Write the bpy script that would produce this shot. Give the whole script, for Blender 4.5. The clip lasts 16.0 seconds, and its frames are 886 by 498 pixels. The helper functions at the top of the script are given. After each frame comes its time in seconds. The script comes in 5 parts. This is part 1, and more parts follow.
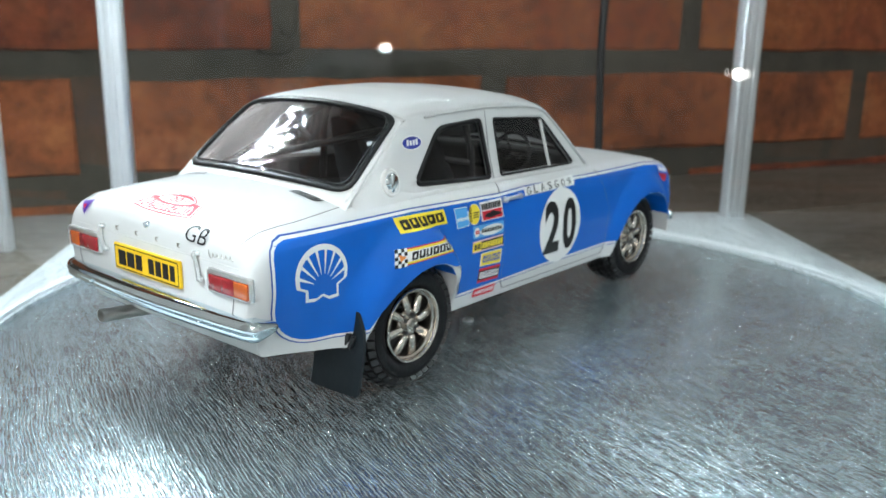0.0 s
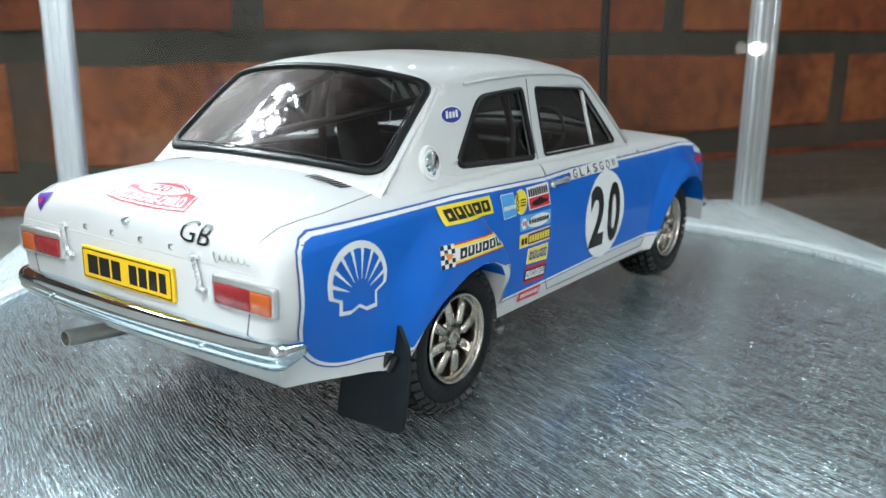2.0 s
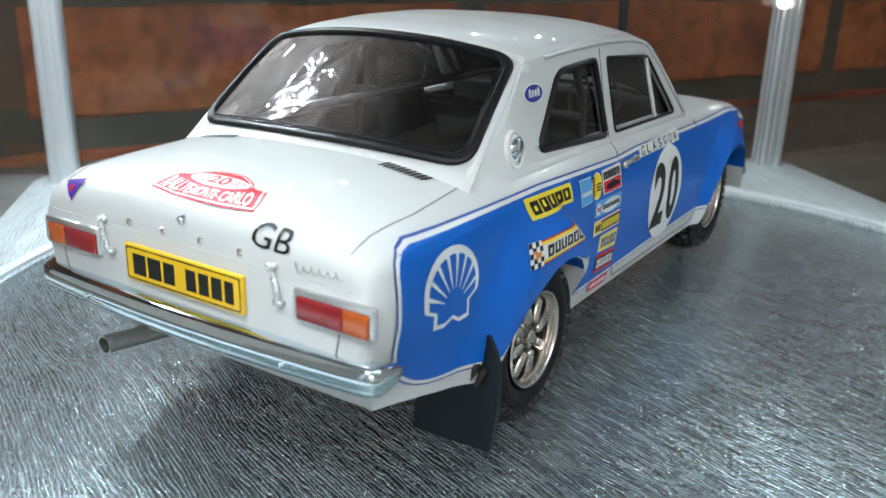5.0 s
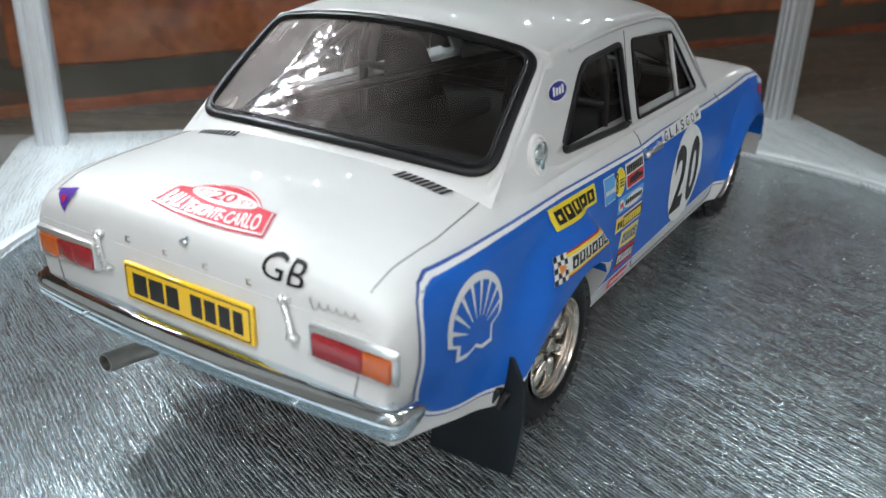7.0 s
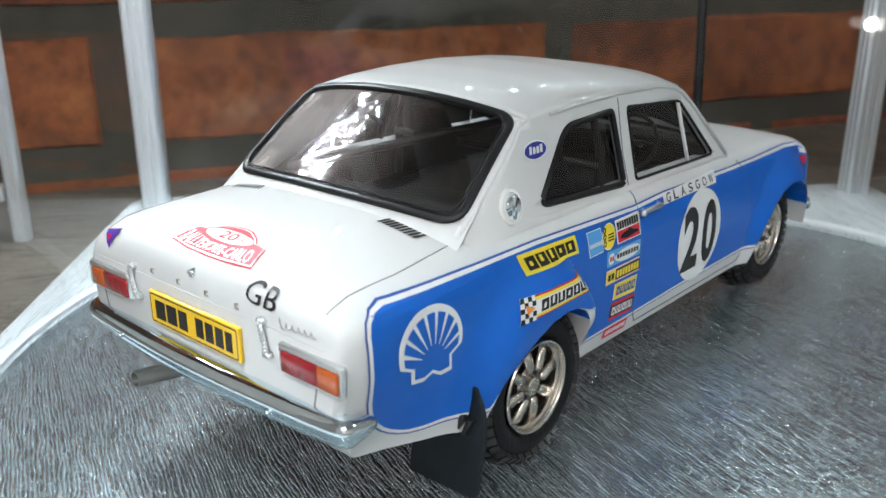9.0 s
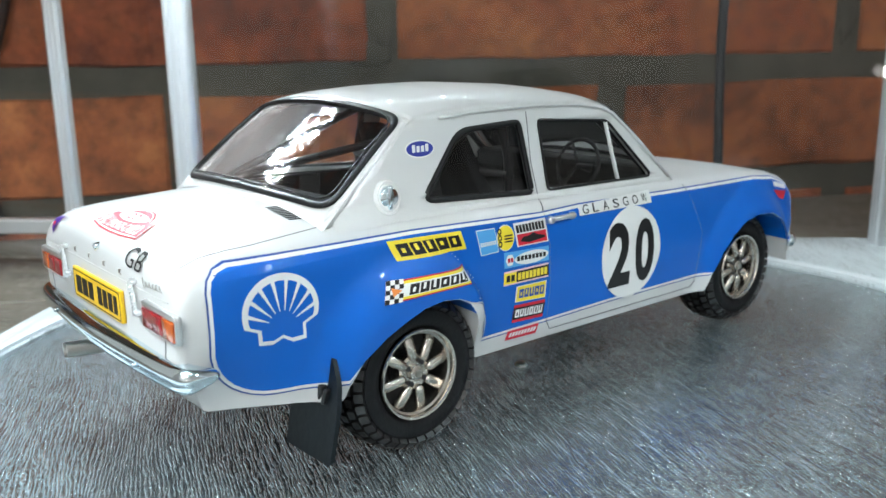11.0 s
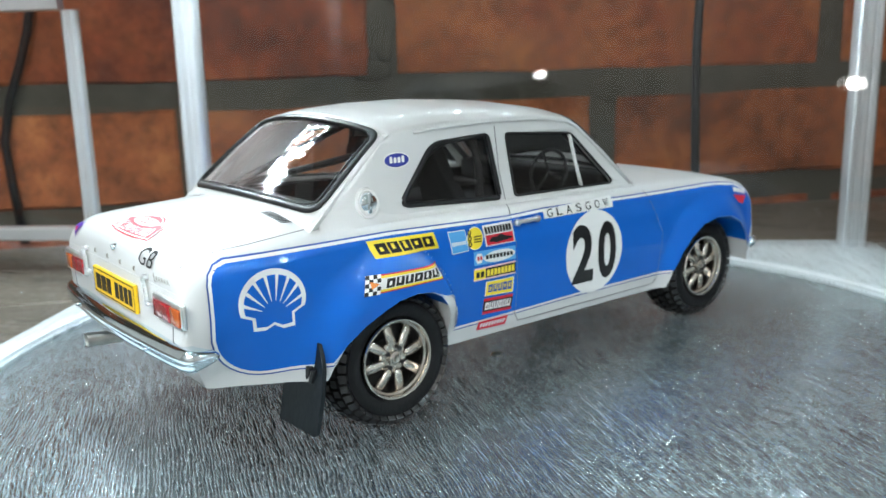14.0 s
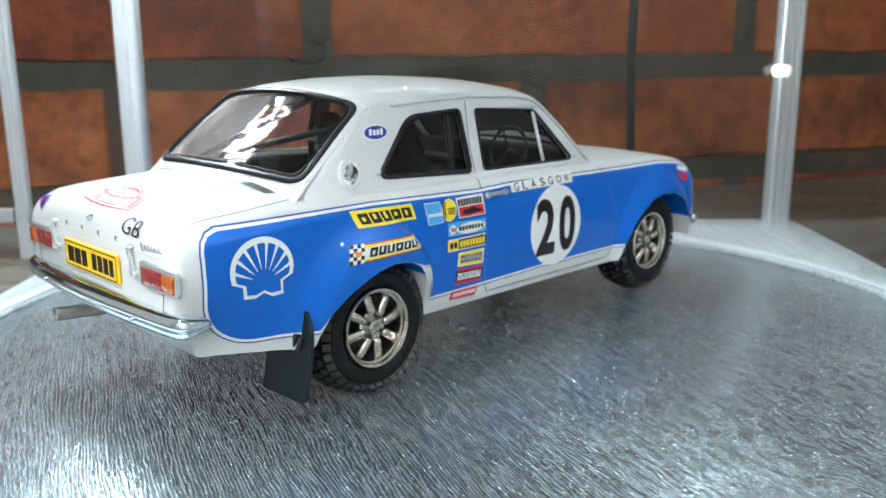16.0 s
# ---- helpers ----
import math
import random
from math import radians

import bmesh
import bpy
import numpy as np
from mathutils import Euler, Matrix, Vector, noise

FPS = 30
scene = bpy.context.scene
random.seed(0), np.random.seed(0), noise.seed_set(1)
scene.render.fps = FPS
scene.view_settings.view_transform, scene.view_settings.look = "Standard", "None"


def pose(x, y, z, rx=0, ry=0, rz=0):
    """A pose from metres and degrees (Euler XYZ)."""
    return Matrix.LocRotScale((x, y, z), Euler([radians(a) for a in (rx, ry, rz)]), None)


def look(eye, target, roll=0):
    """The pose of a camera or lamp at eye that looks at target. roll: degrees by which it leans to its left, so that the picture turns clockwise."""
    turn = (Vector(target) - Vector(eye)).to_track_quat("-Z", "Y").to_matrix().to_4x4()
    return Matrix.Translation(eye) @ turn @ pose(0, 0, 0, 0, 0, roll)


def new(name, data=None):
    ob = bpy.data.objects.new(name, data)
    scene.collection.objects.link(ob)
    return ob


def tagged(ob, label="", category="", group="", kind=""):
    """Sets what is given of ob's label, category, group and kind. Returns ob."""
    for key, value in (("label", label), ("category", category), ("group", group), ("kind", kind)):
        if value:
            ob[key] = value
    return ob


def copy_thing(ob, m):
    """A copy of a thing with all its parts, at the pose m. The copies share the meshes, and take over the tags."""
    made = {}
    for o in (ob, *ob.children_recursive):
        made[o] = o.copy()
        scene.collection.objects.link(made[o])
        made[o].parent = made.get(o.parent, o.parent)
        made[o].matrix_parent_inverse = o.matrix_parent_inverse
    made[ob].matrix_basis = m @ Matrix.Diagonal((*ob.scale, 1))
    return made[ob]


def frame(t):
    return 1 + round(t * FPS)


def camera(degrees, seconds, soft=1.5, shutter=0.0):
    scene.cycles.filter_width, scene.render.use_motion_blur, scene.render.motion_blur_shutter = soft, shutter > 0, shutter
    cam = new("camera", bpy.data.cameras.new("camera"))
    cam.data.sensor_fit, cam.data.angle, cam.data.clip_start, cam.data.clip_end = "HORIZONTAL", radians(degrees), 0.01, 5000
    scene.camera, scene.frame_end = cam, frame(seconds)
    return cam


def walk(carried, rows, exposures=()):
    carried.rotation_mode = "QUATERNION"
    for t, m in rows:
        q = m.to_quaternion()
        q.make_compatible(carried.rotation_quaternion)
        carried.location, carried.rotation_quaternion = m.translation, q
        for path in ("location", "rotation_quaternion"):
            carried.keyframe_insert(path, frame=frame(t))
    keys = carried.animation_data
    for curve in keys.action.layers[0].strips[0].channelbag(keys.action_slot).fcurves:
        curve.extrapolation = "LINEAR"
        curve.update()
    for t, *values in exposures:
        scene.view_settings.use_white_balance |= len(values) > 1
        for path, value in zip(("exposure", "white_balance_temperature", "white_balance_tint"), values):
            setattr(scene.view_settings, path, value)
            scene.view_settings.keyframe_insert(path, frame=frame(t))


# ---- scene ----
cam = camera(53.8, 16.0)
METRES, EYE, TILT, LEAN, TURN = 0.1901, 0.0732, 0.0, 0.0, 39.7
BASE_X, BASE_Y = 0.14125, -0.1242
ROWS = [
    (0.0, 0.0, 0.0, 0.0, 0.21, -14.68, -0.79),
    (0.5, -0.0163, 0.0575, -0.0117, 0.11, -14.77, -0.55),
    (1.0, -0.035, 0.1082, -0.0237, -0.38, -14.83, -0.33),
    (1.5, -0.0604, 0.1392, -0.0341, -1.37, -14.81, -0.11),
    (2.0, -0.0913, 0.1654, -0.0458, -3.76, -14.75, -0.44),
    (2.5, -0.1167, 0.195, -0.0556, -5.31, -14.76, -0.62),
    (3.0, -0.1465, 0.2137, -0.0658, -5.92, -14.63, -0.7),
    (3.5, -0.156, 0.22, -0.0644, -6.13, -14.58, -0.88),
    (4.0, -0.1682, 0.2272, -0.0601, -6.42, -14.77, -1.07),
    (4.5, -0.1794, 0.2398, -0.0416, -6.58, -16.12, -1.31),
    (5.0, -0.1826, 0.255, -0.0215, -6.56, -19.01, -1.49),
    (7.5, -0.1982, 0.3191, 0.0273, -7.14, -24.36, -1.7),
    (8.0, -0.1928, 0.3077, 0.0258, -6.94, -24.4, -1.75),
    (8.5, -0.1566, 0.2773, 0.0265, -5.11, -22.51, -1.27),
    (9.0, -0.0881, 0.235, 0.0266, 1.58, -19.05, 0.18),
    (9.5, 0.0001, 0.2147, 0.0027, 5.41, -16.43, 0.2),
    (10.0, 0.0751, 0.203, -0.0187, 7.87, -14.79, 0.32),
    (12.5, 0.1427, 0.1784, -0.0433, 11.41, -12.74, 1.14),
    (13.0, 0.1543, 0.1545, -0.0334, 11.45, -12.7, 1.19),
    (13.5, 0.1743, 0.1205, -0.0301, 11.49, -12.69, 1.34),
    (14.0, 0.1779, 0.0992, -0.0248, 11.4, -12.67, 1.39),
    (14.5, 0.1774, 0.0953, -0.0258, 11.28, -12.62, 1.45),
    (15.0, 0.1711, 0.093, -0.0274, 10.8, -12.72, 1.43),
    (15.5, 0.1485, 0.0828, -0.0308, 9.46, -12.96, 1.15),
    (16.0, 0.1129, 0.0637, -0.0386, 5.4, -13.35, 0.34),
]
EXPOSURES = [(0, -0.40, 6500, 10), (2.0, -0.44, 6500, 10), (3.5, -0.52, 6500, 10), (4.5, -0.64, 6500, 10), (5.0, -0.74, 6550, 11), (8.0, -0.95, 6900, 17), (8.5, -0.85, 6850, 16), (9.5, -0.50, 6650, 13), (12.5, -0.27, 6500, 10), (16, -0.3, 6500, 10)]
walk(cam, [(t, pose(BASE_X, BASE_Y, EYE, TILT, LEAN, TURN) @ pose(METRES * x, METRES * y, METRES * z, 90 + pitch, roll, yaw)) for t, x, y, z, yaw, pitch, roll in ROWS], EXPOSURES)

# ---- world and light ----
MM = 0.001
world = bpy.data.worlds.new("room_air")
scene.world = world
world.use_nodes = True
world.node_tree.nodes["Background"].inputs[0].default_value = (0.8, 0.88, 1.0, 1)
world.node_tree.nodes["Background"].inputs[1].default_value = 0.05
scene.view_settings.exposure = 0.0
cam.data.dof.use_dof, cam.data.dof.focus_distance, cam.data.dof.aperture_fstop = True, 0.140, 38.0


def area_lamp(name, eye, target, sx, sy, watts, colour):
    data = bpy.data.lights.new(name, "AREA")
    data.shape, data.size, data.size_y, data.energy, data.color = "RECTANGLE", sx, sy, watts, colour
    ob = new(name, data)
    ob.matrix_world = look(eye, target)
    return ob


# LED strips along the edges of the lid, LED spots under the case's lid
LED_COLOUR, LID_Z = (0.80, 0.94, 1.0), 125.0
for name, cx, cy, watts in (("spot_west", -122.0, 34.0, 0.07), ("spot_south", 17.0, -98.0, 0.13), ("spot_east", 152.0, 37.0, 0.08), ("spot_front", 86.0, -30.0, 0.015), ("spot_side", 86.0, 104.0, 0.02)):
    data = bpy.data.lights.new(name, "AREA")
    data.shape, data.size, data.energy, data.color = "DISK", 0.007, watts, LED_COLOUR
    data.spread = radians(120)
    new(name, data).matrix_world = pose(cx * MM, cy * MM, (LID_Z - 6) * MM)
STRIPS = (("back", -61.5, 117.0, 45, 14, 2.0), ("right", 97.0, 116.5, -45, 14, 2.0), ("front", 96.5, -42.0, 45, 9, 2.9))
# added room light, unseen: brightens the car's rear and sides and the bricks
area_lamp("ceiling_light_glow", (1.6, -2.2, 1.86), (1.6, -2.2, 0), 1.2, 1.2, 74.0, (0.97, 0.955, 0.92))


# ---- materials ----
def material(name, colour, rough=0.5, metal=0.0, coat=0.0, var=0.0, scale=300.0, bump=0.0, bump_scale=900.0, spec=0.5):
    """Principled surface with two scales of colour variation and a fine relief."""
    m = bpy.data.materials.new(name)
    m.use_nodes = True
    nt = m.node_tree
    b = nt.nodes["Principled BSDF"]
    b.inputs["Base Color"].default_value = (*colour, 1)
    b.inputs["Roughness"].default_value = rough
    b.inputs["Metallic"].default_value = metal
    b.inputs["Coat Weight"].default_value = coat
    b.inputs["Coat Roughness"].default_value = 0.04
    b.inputs["Specular IOR Level"].default_value = spec
    geo = nt.nodes.new("ShaderNodeNewGeometry")
    if var:
        n1 = nt.nodes.new("ShaderNodeTexNoise")
        n1.inputs["Scale"].default_value, n1.inputs["Detail"].default_value = scale, 6
        n2 = nt.nodes.new("ShaderNodeTexNoise")
        n2.inputs["Scale"].default_value = scale * 0.12
        for n in (n1, n2):
            nt.links.new(geo.outputs["Position"], n.inputs["Vector"])
        mix = nt.nodes.new("ShaderNodeMath")
        mix.operation = "ADD"
        nt.links.new(n1.outputs["Fac"], mix.inputs[0])
        nt.links.new(n2.outputs["Fac"], mix.inputs[1])
        ramp = nt.nodes.new("ShaderNodeMapRange")
        ramp.inputs["From Min"].default_value, ramp.inputs["From Max"].default_value = 0.6, 1.4
        ramp.inputs["To Min"].default_value, ramp.inputs["To Max"].default_value = 1 - var, 1 + var
        nt.links.new(mix.outputs[0], ramp.inputs["Value"])
        mul = nt.nodes.new("ShaderNodeVectorMath")
        mul.operation = "SCALE"
        mul.inputs[0].default_value = colour
        nt.links.new(ramp.outputs["Result"], mul.inputs["Scale"])
        nt.links.new(mul.outputs[0], b.inputs["Base Color"])
    if bump:
        n3 = nt.nodes.new("ShaderNodeTexNoise")
        n3.inputs["Scale"].default_value, n3.inputs["Detail"].default_value = bump_scale, 5
        nt.links.new(geo.outputs["Position"], n3.inputs["Vector"])
        bp = nt.nodes.new("ShaderNodeBump")
        bp.inputs["Strength"].default_value, bp.inputs["Distance"].default_value = bump, 0.0004
        nt.links.new(n3.outputs["Fac"], bp.inputs["Height"])
        nt.links.new(bp.outputs["Normal"], b.inputs["Normal"])
    return m


def glass(name, tint, rough=0.01, ior=1.45, haze=0.0, settled=0.0, cloud=18, film_sheen=0.0):
    """Thin clear pane: transparent, with a mirror gloss by Fresnel, a little dusty haze and a streaky film over one
    end, with a reflection painted into its tint.
    """
    m = bpy.data.materials.new(name)
    m.use_nodes = True
    nt = m.node_tree
    nt.nodes.remove(nt.nodes["Principled BSDF"])
    out = nt.nodes["Material Output"]
    tr, gl, fr, mx = (nt.nodes.new(k) for k in ("ShaderNodeBsdfTransparent", "ShaderNodeBsdfGlossy", "ShaderNodeFresnel", "ShaderNodeMixShader"))
    tr.inputs["Color"].default_value = (*tint, 1)
    gl.inputs["Roughness"].default_value = rough
    fr.inputs["IOR"].default_value = ior
    nt.links.new(fr.outputs[0], mx.inputs[0])
    nt.links.new(tr.outputs[0], mx.inputs[1])
    nt.links.new(gl.outputs[0], mx.inputs[2])
    last = mx.outputs[0]
    if haze:
        df, m2, nz, mr = (nt.nodes.new(k) for k in ("ShaderNodeBsdfDiffuse", "ShaderNodeMixShader", "ShaderNodeTexNoise", "ShaderNodeMapRange"))
        df.inputs["Color"].default_value = (0.8, 0.85, 0.9, 1)
        nz.inputs["Scale"].default_value = cloud
        nz.inputs["Detail"].default_value = 8
        mr.inputs["From Min"].default_value, mr.inputs["From Max"].default_value = 0.35, 0.75
        mr.inputs["To Min"].default_value, mr.inputs["To Max"].default_value = haze * settled, haze
        nt.links.new(nz.outputs["Fac"], mr.inputs["Value"])
        nt.links.new(mr.outputs["Result"], m2.inputs[0])
        if film_sheen:
            geo, mp, wisp, axes, side, thick, mask, total = (nt.nodes.new("ShaderNode" + k) for k in ("NewGeometry", "Mapping", "TexNoise", "SeparateXYZ", "MapRange", "MapRange", "Math", "Math"))
            nt.links.new(geo.outputs["Position"], mp.inputs["Vector"])
            mp.inputs["Rotation"].default_value = (0, 0, radians(35))
            mp.inputs["Scale"].default_value = (1.0, 0.3, 0.6)
            nt.links.new(mp.outputs[0], wisp.inputs["Vector"])
            wisp.inputs["Scale"].default_value, wisp.inputs["Detail"].default_value, wisp.inputs["Distortion"].default_value = 170, 7, 1.2
            nt.links.new(geo.outputs["Position"], axes.inputs[0])
            side.interpolation_type = "SMOOTHSTEP"
            for key, value in (("From Min", 0.016), ("From Max", -0.020), ("To Min", 0.0), ("To Max", 1.0)):
                side.inputs[key].default_value = value
            nt.links.new(axes.outputs["X"], side.inputs["Value"])
            for key, value in (("From Min", 0.34), ("From Max", 0.72), ("To Min", film_sheen * 0.25), ("To Max", film_sheen)):
                thick.inputs[key].default_value = value
            nt.links.new(wisp.outputs["Fac"], thick.inputs["Value"])
            mask.operation, total.operation = "MULTIPLY", "ADD"
            nt.links.new(side.outputs["Result"], mask.inputs[0])
            nt.links.new(thick.outputs["Result"], mask.inputs[1])
            nt.links.new(mask.outputs[0], total.inputs[0])
            nt.links.new(mr.outputs["Result"], total.inputs[1])
            nt.links.new(total.outputs[0], m2.inputs[0])
            # warm tint of the film stands in for a reflection
            df.inputs["Color"].default_value = (0.8, 0.69, 0.66, 1)
        nt.links.new(last, m2.inputs[1])
        nt.links.new(df.outputs[0], m2.inputs[2])
        last = m2.outputs[0]
    nt.links.new(last, out.inputs["Surface"])
    return m


def emitter(name, colour, strength):
    m = bpy.data.materials.new(name)
    m.use_nodes = True
    b = m.node_tree.nodes["Principled BSDF"]
    b.inputs["Base Color"].default_value = (*colour, 1)
    b.inputs["Emission Color"].default_value = (*colour, 1)
    b.inputs["Emission Strength"].default_value = strength
    return m


WHITE = material("white_enamel", (0.60, 0.60, 0.595), 0.40, coat=0.6, spec=0.25, var=0.03, scale=60, bump=0.03, bump_scale=500)
BLUE = material("blue_decal", (0.001, 0.105, 0.47), 0.38, coat=0.3, spec=0.2, var=0.06, scale=80, bump=0.03, bump_scale=600)
DKBLUE = material("dark_blue_line", (0.02, 0.07, 0.30), 0.4)
DWHITE = material("white_decal", (0.72, 0.72, 0.71), 0.4, coat=0.3, var=0.02, scale=100)
DBLACK = material("black_decal", (0.008, 0.008, 0.009), 0.42, spec=0.3, coat=0.15)
DYELLOW = material("yellow_decal", (0.80, 0.62, 0.03), 0.4, coat=0.3, var=0.03)
PLATE_YELLOW = material("plate_yellow", (0.85, 0.52, 0.01), 0.35, coat=0.4, var=0.03)
DRED = material("red_decal", (0.55, 0.025, 0.045), 0.5, spec=0.2, var=0.03)
DORANGE = material("orange_decal", (0.75, 0.22, 0.03), 0.4, coat=0.3)
DCYAN = material("light_blue_decal", (0.07, 0.33, 0.68), 0.4, coat=0.3)
DPINK = material("pink_decal", (0.75, 0.50, 0.55), 0.4)
DPURPLE = material("purple_decal", (0.07, 0.02, 0.28), 0.4)
CHROME = material("chrome", (0.74, 0.85, 0.91), 0.06, 1.0, var=0.05, scale=200, bump=0.06, bump_scale=250)
SATIN = material("satin_chrome", (0.88, 0.90, 0.91), 0.28, 1.0, var=0.04, scale=300, bump=0.05)
STEEL = material("bare_steel", (0.42, 0.40, 0.37), 0.30, 1.0, var=0.12, scale=400, bump=0.1, bump_scale=900)
RIM = material("gunmetal_alloy", (0.60, 0.56, 0.51), 0.22, 1.0, var=0.12, scale=500, bump=0.06)
RUBBER = material("tyre_rubber", (0.008, 0.008, 0.009), 0.55, spec=0.18, var=0.25, scale=500, bump=0.25, bump_scale=1500)
TREAD = material("tread_rubber", (0.016, 0.016, 0.017), 0.36, spec=0.5, var=0.25, scale=500, bump=0.15, bump_scale=1500)
TRIM = material("black_rubber_trim", (0.006, 0.006, 0.007), 0.42, spec=0.3, bump=0.05)
PLASTIC = material("black_plastic", (0.014, 0.015, 0.017), 0.38, var=0.2, scale=300, bump=0.08)
FLAP = material("mudflap_plastic", (0.006, 0.009, 0.012), 0.45, spec=0.25, var=0.25, scale=200, bump=0.15, bump_scale=700)
INTERIOR = material("interior_black", (0.005, 0.0055, 0.006), 0.7, spec=0.15, var=0.2)
SEAT = material("seat_cloth", (0.008, 0.009, 0.011), 0.8, spec=0.15, var=0.25, bump=0.3)
CAGE = material("cage_paint", (0.012, 0.012, 0.014), 0.4, spec=0.3)
SEAM = material("panel_gap", (0.16, 0.16, 0.165), 0.6)
SLOT = material("vent_slot", (0.012, 0.012, 0.013), 0.6)
LENS_RED = material("red_lens", (0.27, 0.010, 0.016), 0.15, coat=1.0, var=0.2, scale=900, bump=0.3, bump_scale=1400)
LENS_AMBER = material("amber_lens", (0.50, 0.095, 0.012), 0.15, coat=1.0, var=0.15, scale=900, bump=0.3, bump_scale=1400)
WINDOW = glass("car_window", (0.97, 0.98, 0.98), 0.015, 1.5)
REAR_WINDOW = glass("film_sheen_window", (0.97, 0.98, 0.98), 0.022, 1.55, haze=0.010, settled=0.5, cloud=4, film_sheen=0.38)
HEAD = material("headliner_grey", (0.02, 0.02, 0.022), 0.8, spec=0.2, var=0.1)
PANE = glass("case_glass", (0.97, 0.985, 0.985), 0.0, 1.48, haze=0.005)


def wavy(name, colour, rough, pitch, strength, turn, spec=0.5, patch=0.2, groove_dark=0.3, swirl=0.010, specks=0.6, relief=0.16, glints=0.0, low=-1.1, high=0.1):
    """Embossed wood-grain vinyl: thin wandering grooves along one way, smoother patches and tiny raised grains."""
    m = material(name, colour, rough, spec=spec)
    nt = m.node_tree
    b = nt.nodes["Principled BSDF"]

    def node(kind, **values):
        n = nt.nodes.new(kind)
        for key, value in values.items():
            n.inputs[key.replace("_", " ")].default_value = value
        return n

    def maths(op, x, y):
        n = nt.nodes.new("ShaderNodeMath")
        n.operation = op
        for i, v in enumerate((x, y)):
            if isinstance(v, (int, float)):
                n.inputs[i].default_value = v
            else:
                nt.links.new(v, n.inputs[i])
        return n.outputs[0]

    def remap(x, f0, f1, t0, t1):
        n = node("ShaderNodeMapRange", From_Min=f0, From_Max=f1, To_Min=t0, To_Max=t1)
        nt.links.new(x, n.inputs["Value"])
        return n.outputs["Result"]

    def stretched(source, sx, sy):
        n = node("ShaderNodeMapping", Scale=(sx, sy, 1))
        nt.links.new(source, n.inputs["Vector"])
        return n.outputs[0]

    def noise_at(source, scale, detail=2.0):
        n = node("ShaderNodeTexNoise", Scale=scale, Detail=detail)
        nt.links.new(source, n.inputs["Vector"])
        return n.outputs["Fac"]

    geo = nt.nodes.new("ShaderNodeNewGeometry")
    mp = node("ShaderNodeMapping", Rotation=(0, 0, radians(turn)))
    nt.links.new(geo.outputs["Position"], mp.inputs["Vector"])
    along = mp.outputs[0]
    axes = nt.nodes.new("ShaderNodeSeparateXYZ")
    nt.links.new(along, axes.inputs[0])
    wide = noise_at(stretched(along, 0.4, 1), 34, 2.5)
    fine = noise_at(stretched(along, 0.28, 1), 0.6 / pitch, 2)
    cross = maths("ADD", axes.outputs["Y"], maths("ADD", maths("MULTIPLY", wide, swirl), maths("MULTIPLY", fine, pitch * 1.7)))
    wave = maths("SINE", maths("MULTIPLY", cross, 2 * math.pi / pitch), 0)
    breaks = noise_at(stretched(along, 0.17, 1), 0.55 / pitch, 2)
    line = maths("ADD", wave, remap(breaks, 0.3, 0.7, -0.7, 1.3))
    ridge = remap(line, low, high, 0.0, 1.0)
    pebble = node("ShaderNodeTexVoronoi", Scale=0.5 / pitch)
    pebble.voronoi_dimensions = "2D"
    nt.links.new(along, pebble.inputs["Vector"])
    size = remap(noise_at(along, 0.35 / pitch, 2), 0.35, 0.60, 0.08, 0.26)
    rise = maths("DIVIDE", pebble.outputs["Distance"], size)
    dome = remap(maths("MULTIPLY", rise, rise), 0.0, 1.0, 1.0, 0.0)
    grain = maths("MULTIPLY", dome, specks)
    rough_noise = noise_at(along, 2.6 / pitch, 3)
    height = maths("ADD", maths("ADD", ridge, grain), maths("MULTIPLY", rough_noise, 0.14))
    bp = node("ShaderNodeBump", Strength=strength, Distance=pitch * relief)
    nt.links.new(height, bp.inputs["Height"])
    nt.links.new(bp.outputs["Normal"], b.inputs["Normal"])
    nt.links.new(bp.outputs["Normal"], b.inputs["Coat Normal"])
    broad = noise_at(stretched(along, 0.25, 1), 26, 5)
    # grooves take a darker base colour than the ridges
    tone = maths("MULTIPLY", remap(broad, 0.3, 0.7, 1 - patch, 1 + patch), remap(ridge, 0, 1, 1 - groove_dark, 1.08))
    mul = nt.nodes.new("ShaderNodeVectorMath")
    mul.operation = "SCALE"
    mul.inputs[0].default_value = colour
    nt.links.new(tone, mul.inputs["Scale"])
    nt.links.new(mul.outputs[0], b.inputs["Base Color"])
    if glints:
        # glints put into the base colour as pale specks
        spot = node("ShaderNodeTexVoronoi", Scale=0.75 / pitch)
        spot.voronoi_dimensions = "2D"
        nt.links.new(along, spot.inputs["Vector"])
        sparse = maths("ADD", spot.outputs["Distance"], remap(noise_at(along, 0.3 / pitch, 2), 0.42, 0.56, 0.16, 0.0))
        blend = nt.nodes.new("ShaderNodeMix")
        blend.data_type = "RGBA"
        nt.links.new(remap(sparse, 0.12, 0.2, glints, 0.0), blend.inputs[0])
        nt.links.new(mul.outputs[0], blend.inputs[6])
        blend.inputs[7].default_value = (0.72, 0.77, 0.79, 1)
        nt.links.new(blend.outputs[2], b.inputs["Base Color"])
    nt.links.new(maths("MULTIPLY", remap(rough_noise, 0.3, 0.7, rough * 0.8, rough * 1.25), remap(dome, 0.0, 0.3, 1.0, 0.75)), b.inputs["Roughness"])
    return m


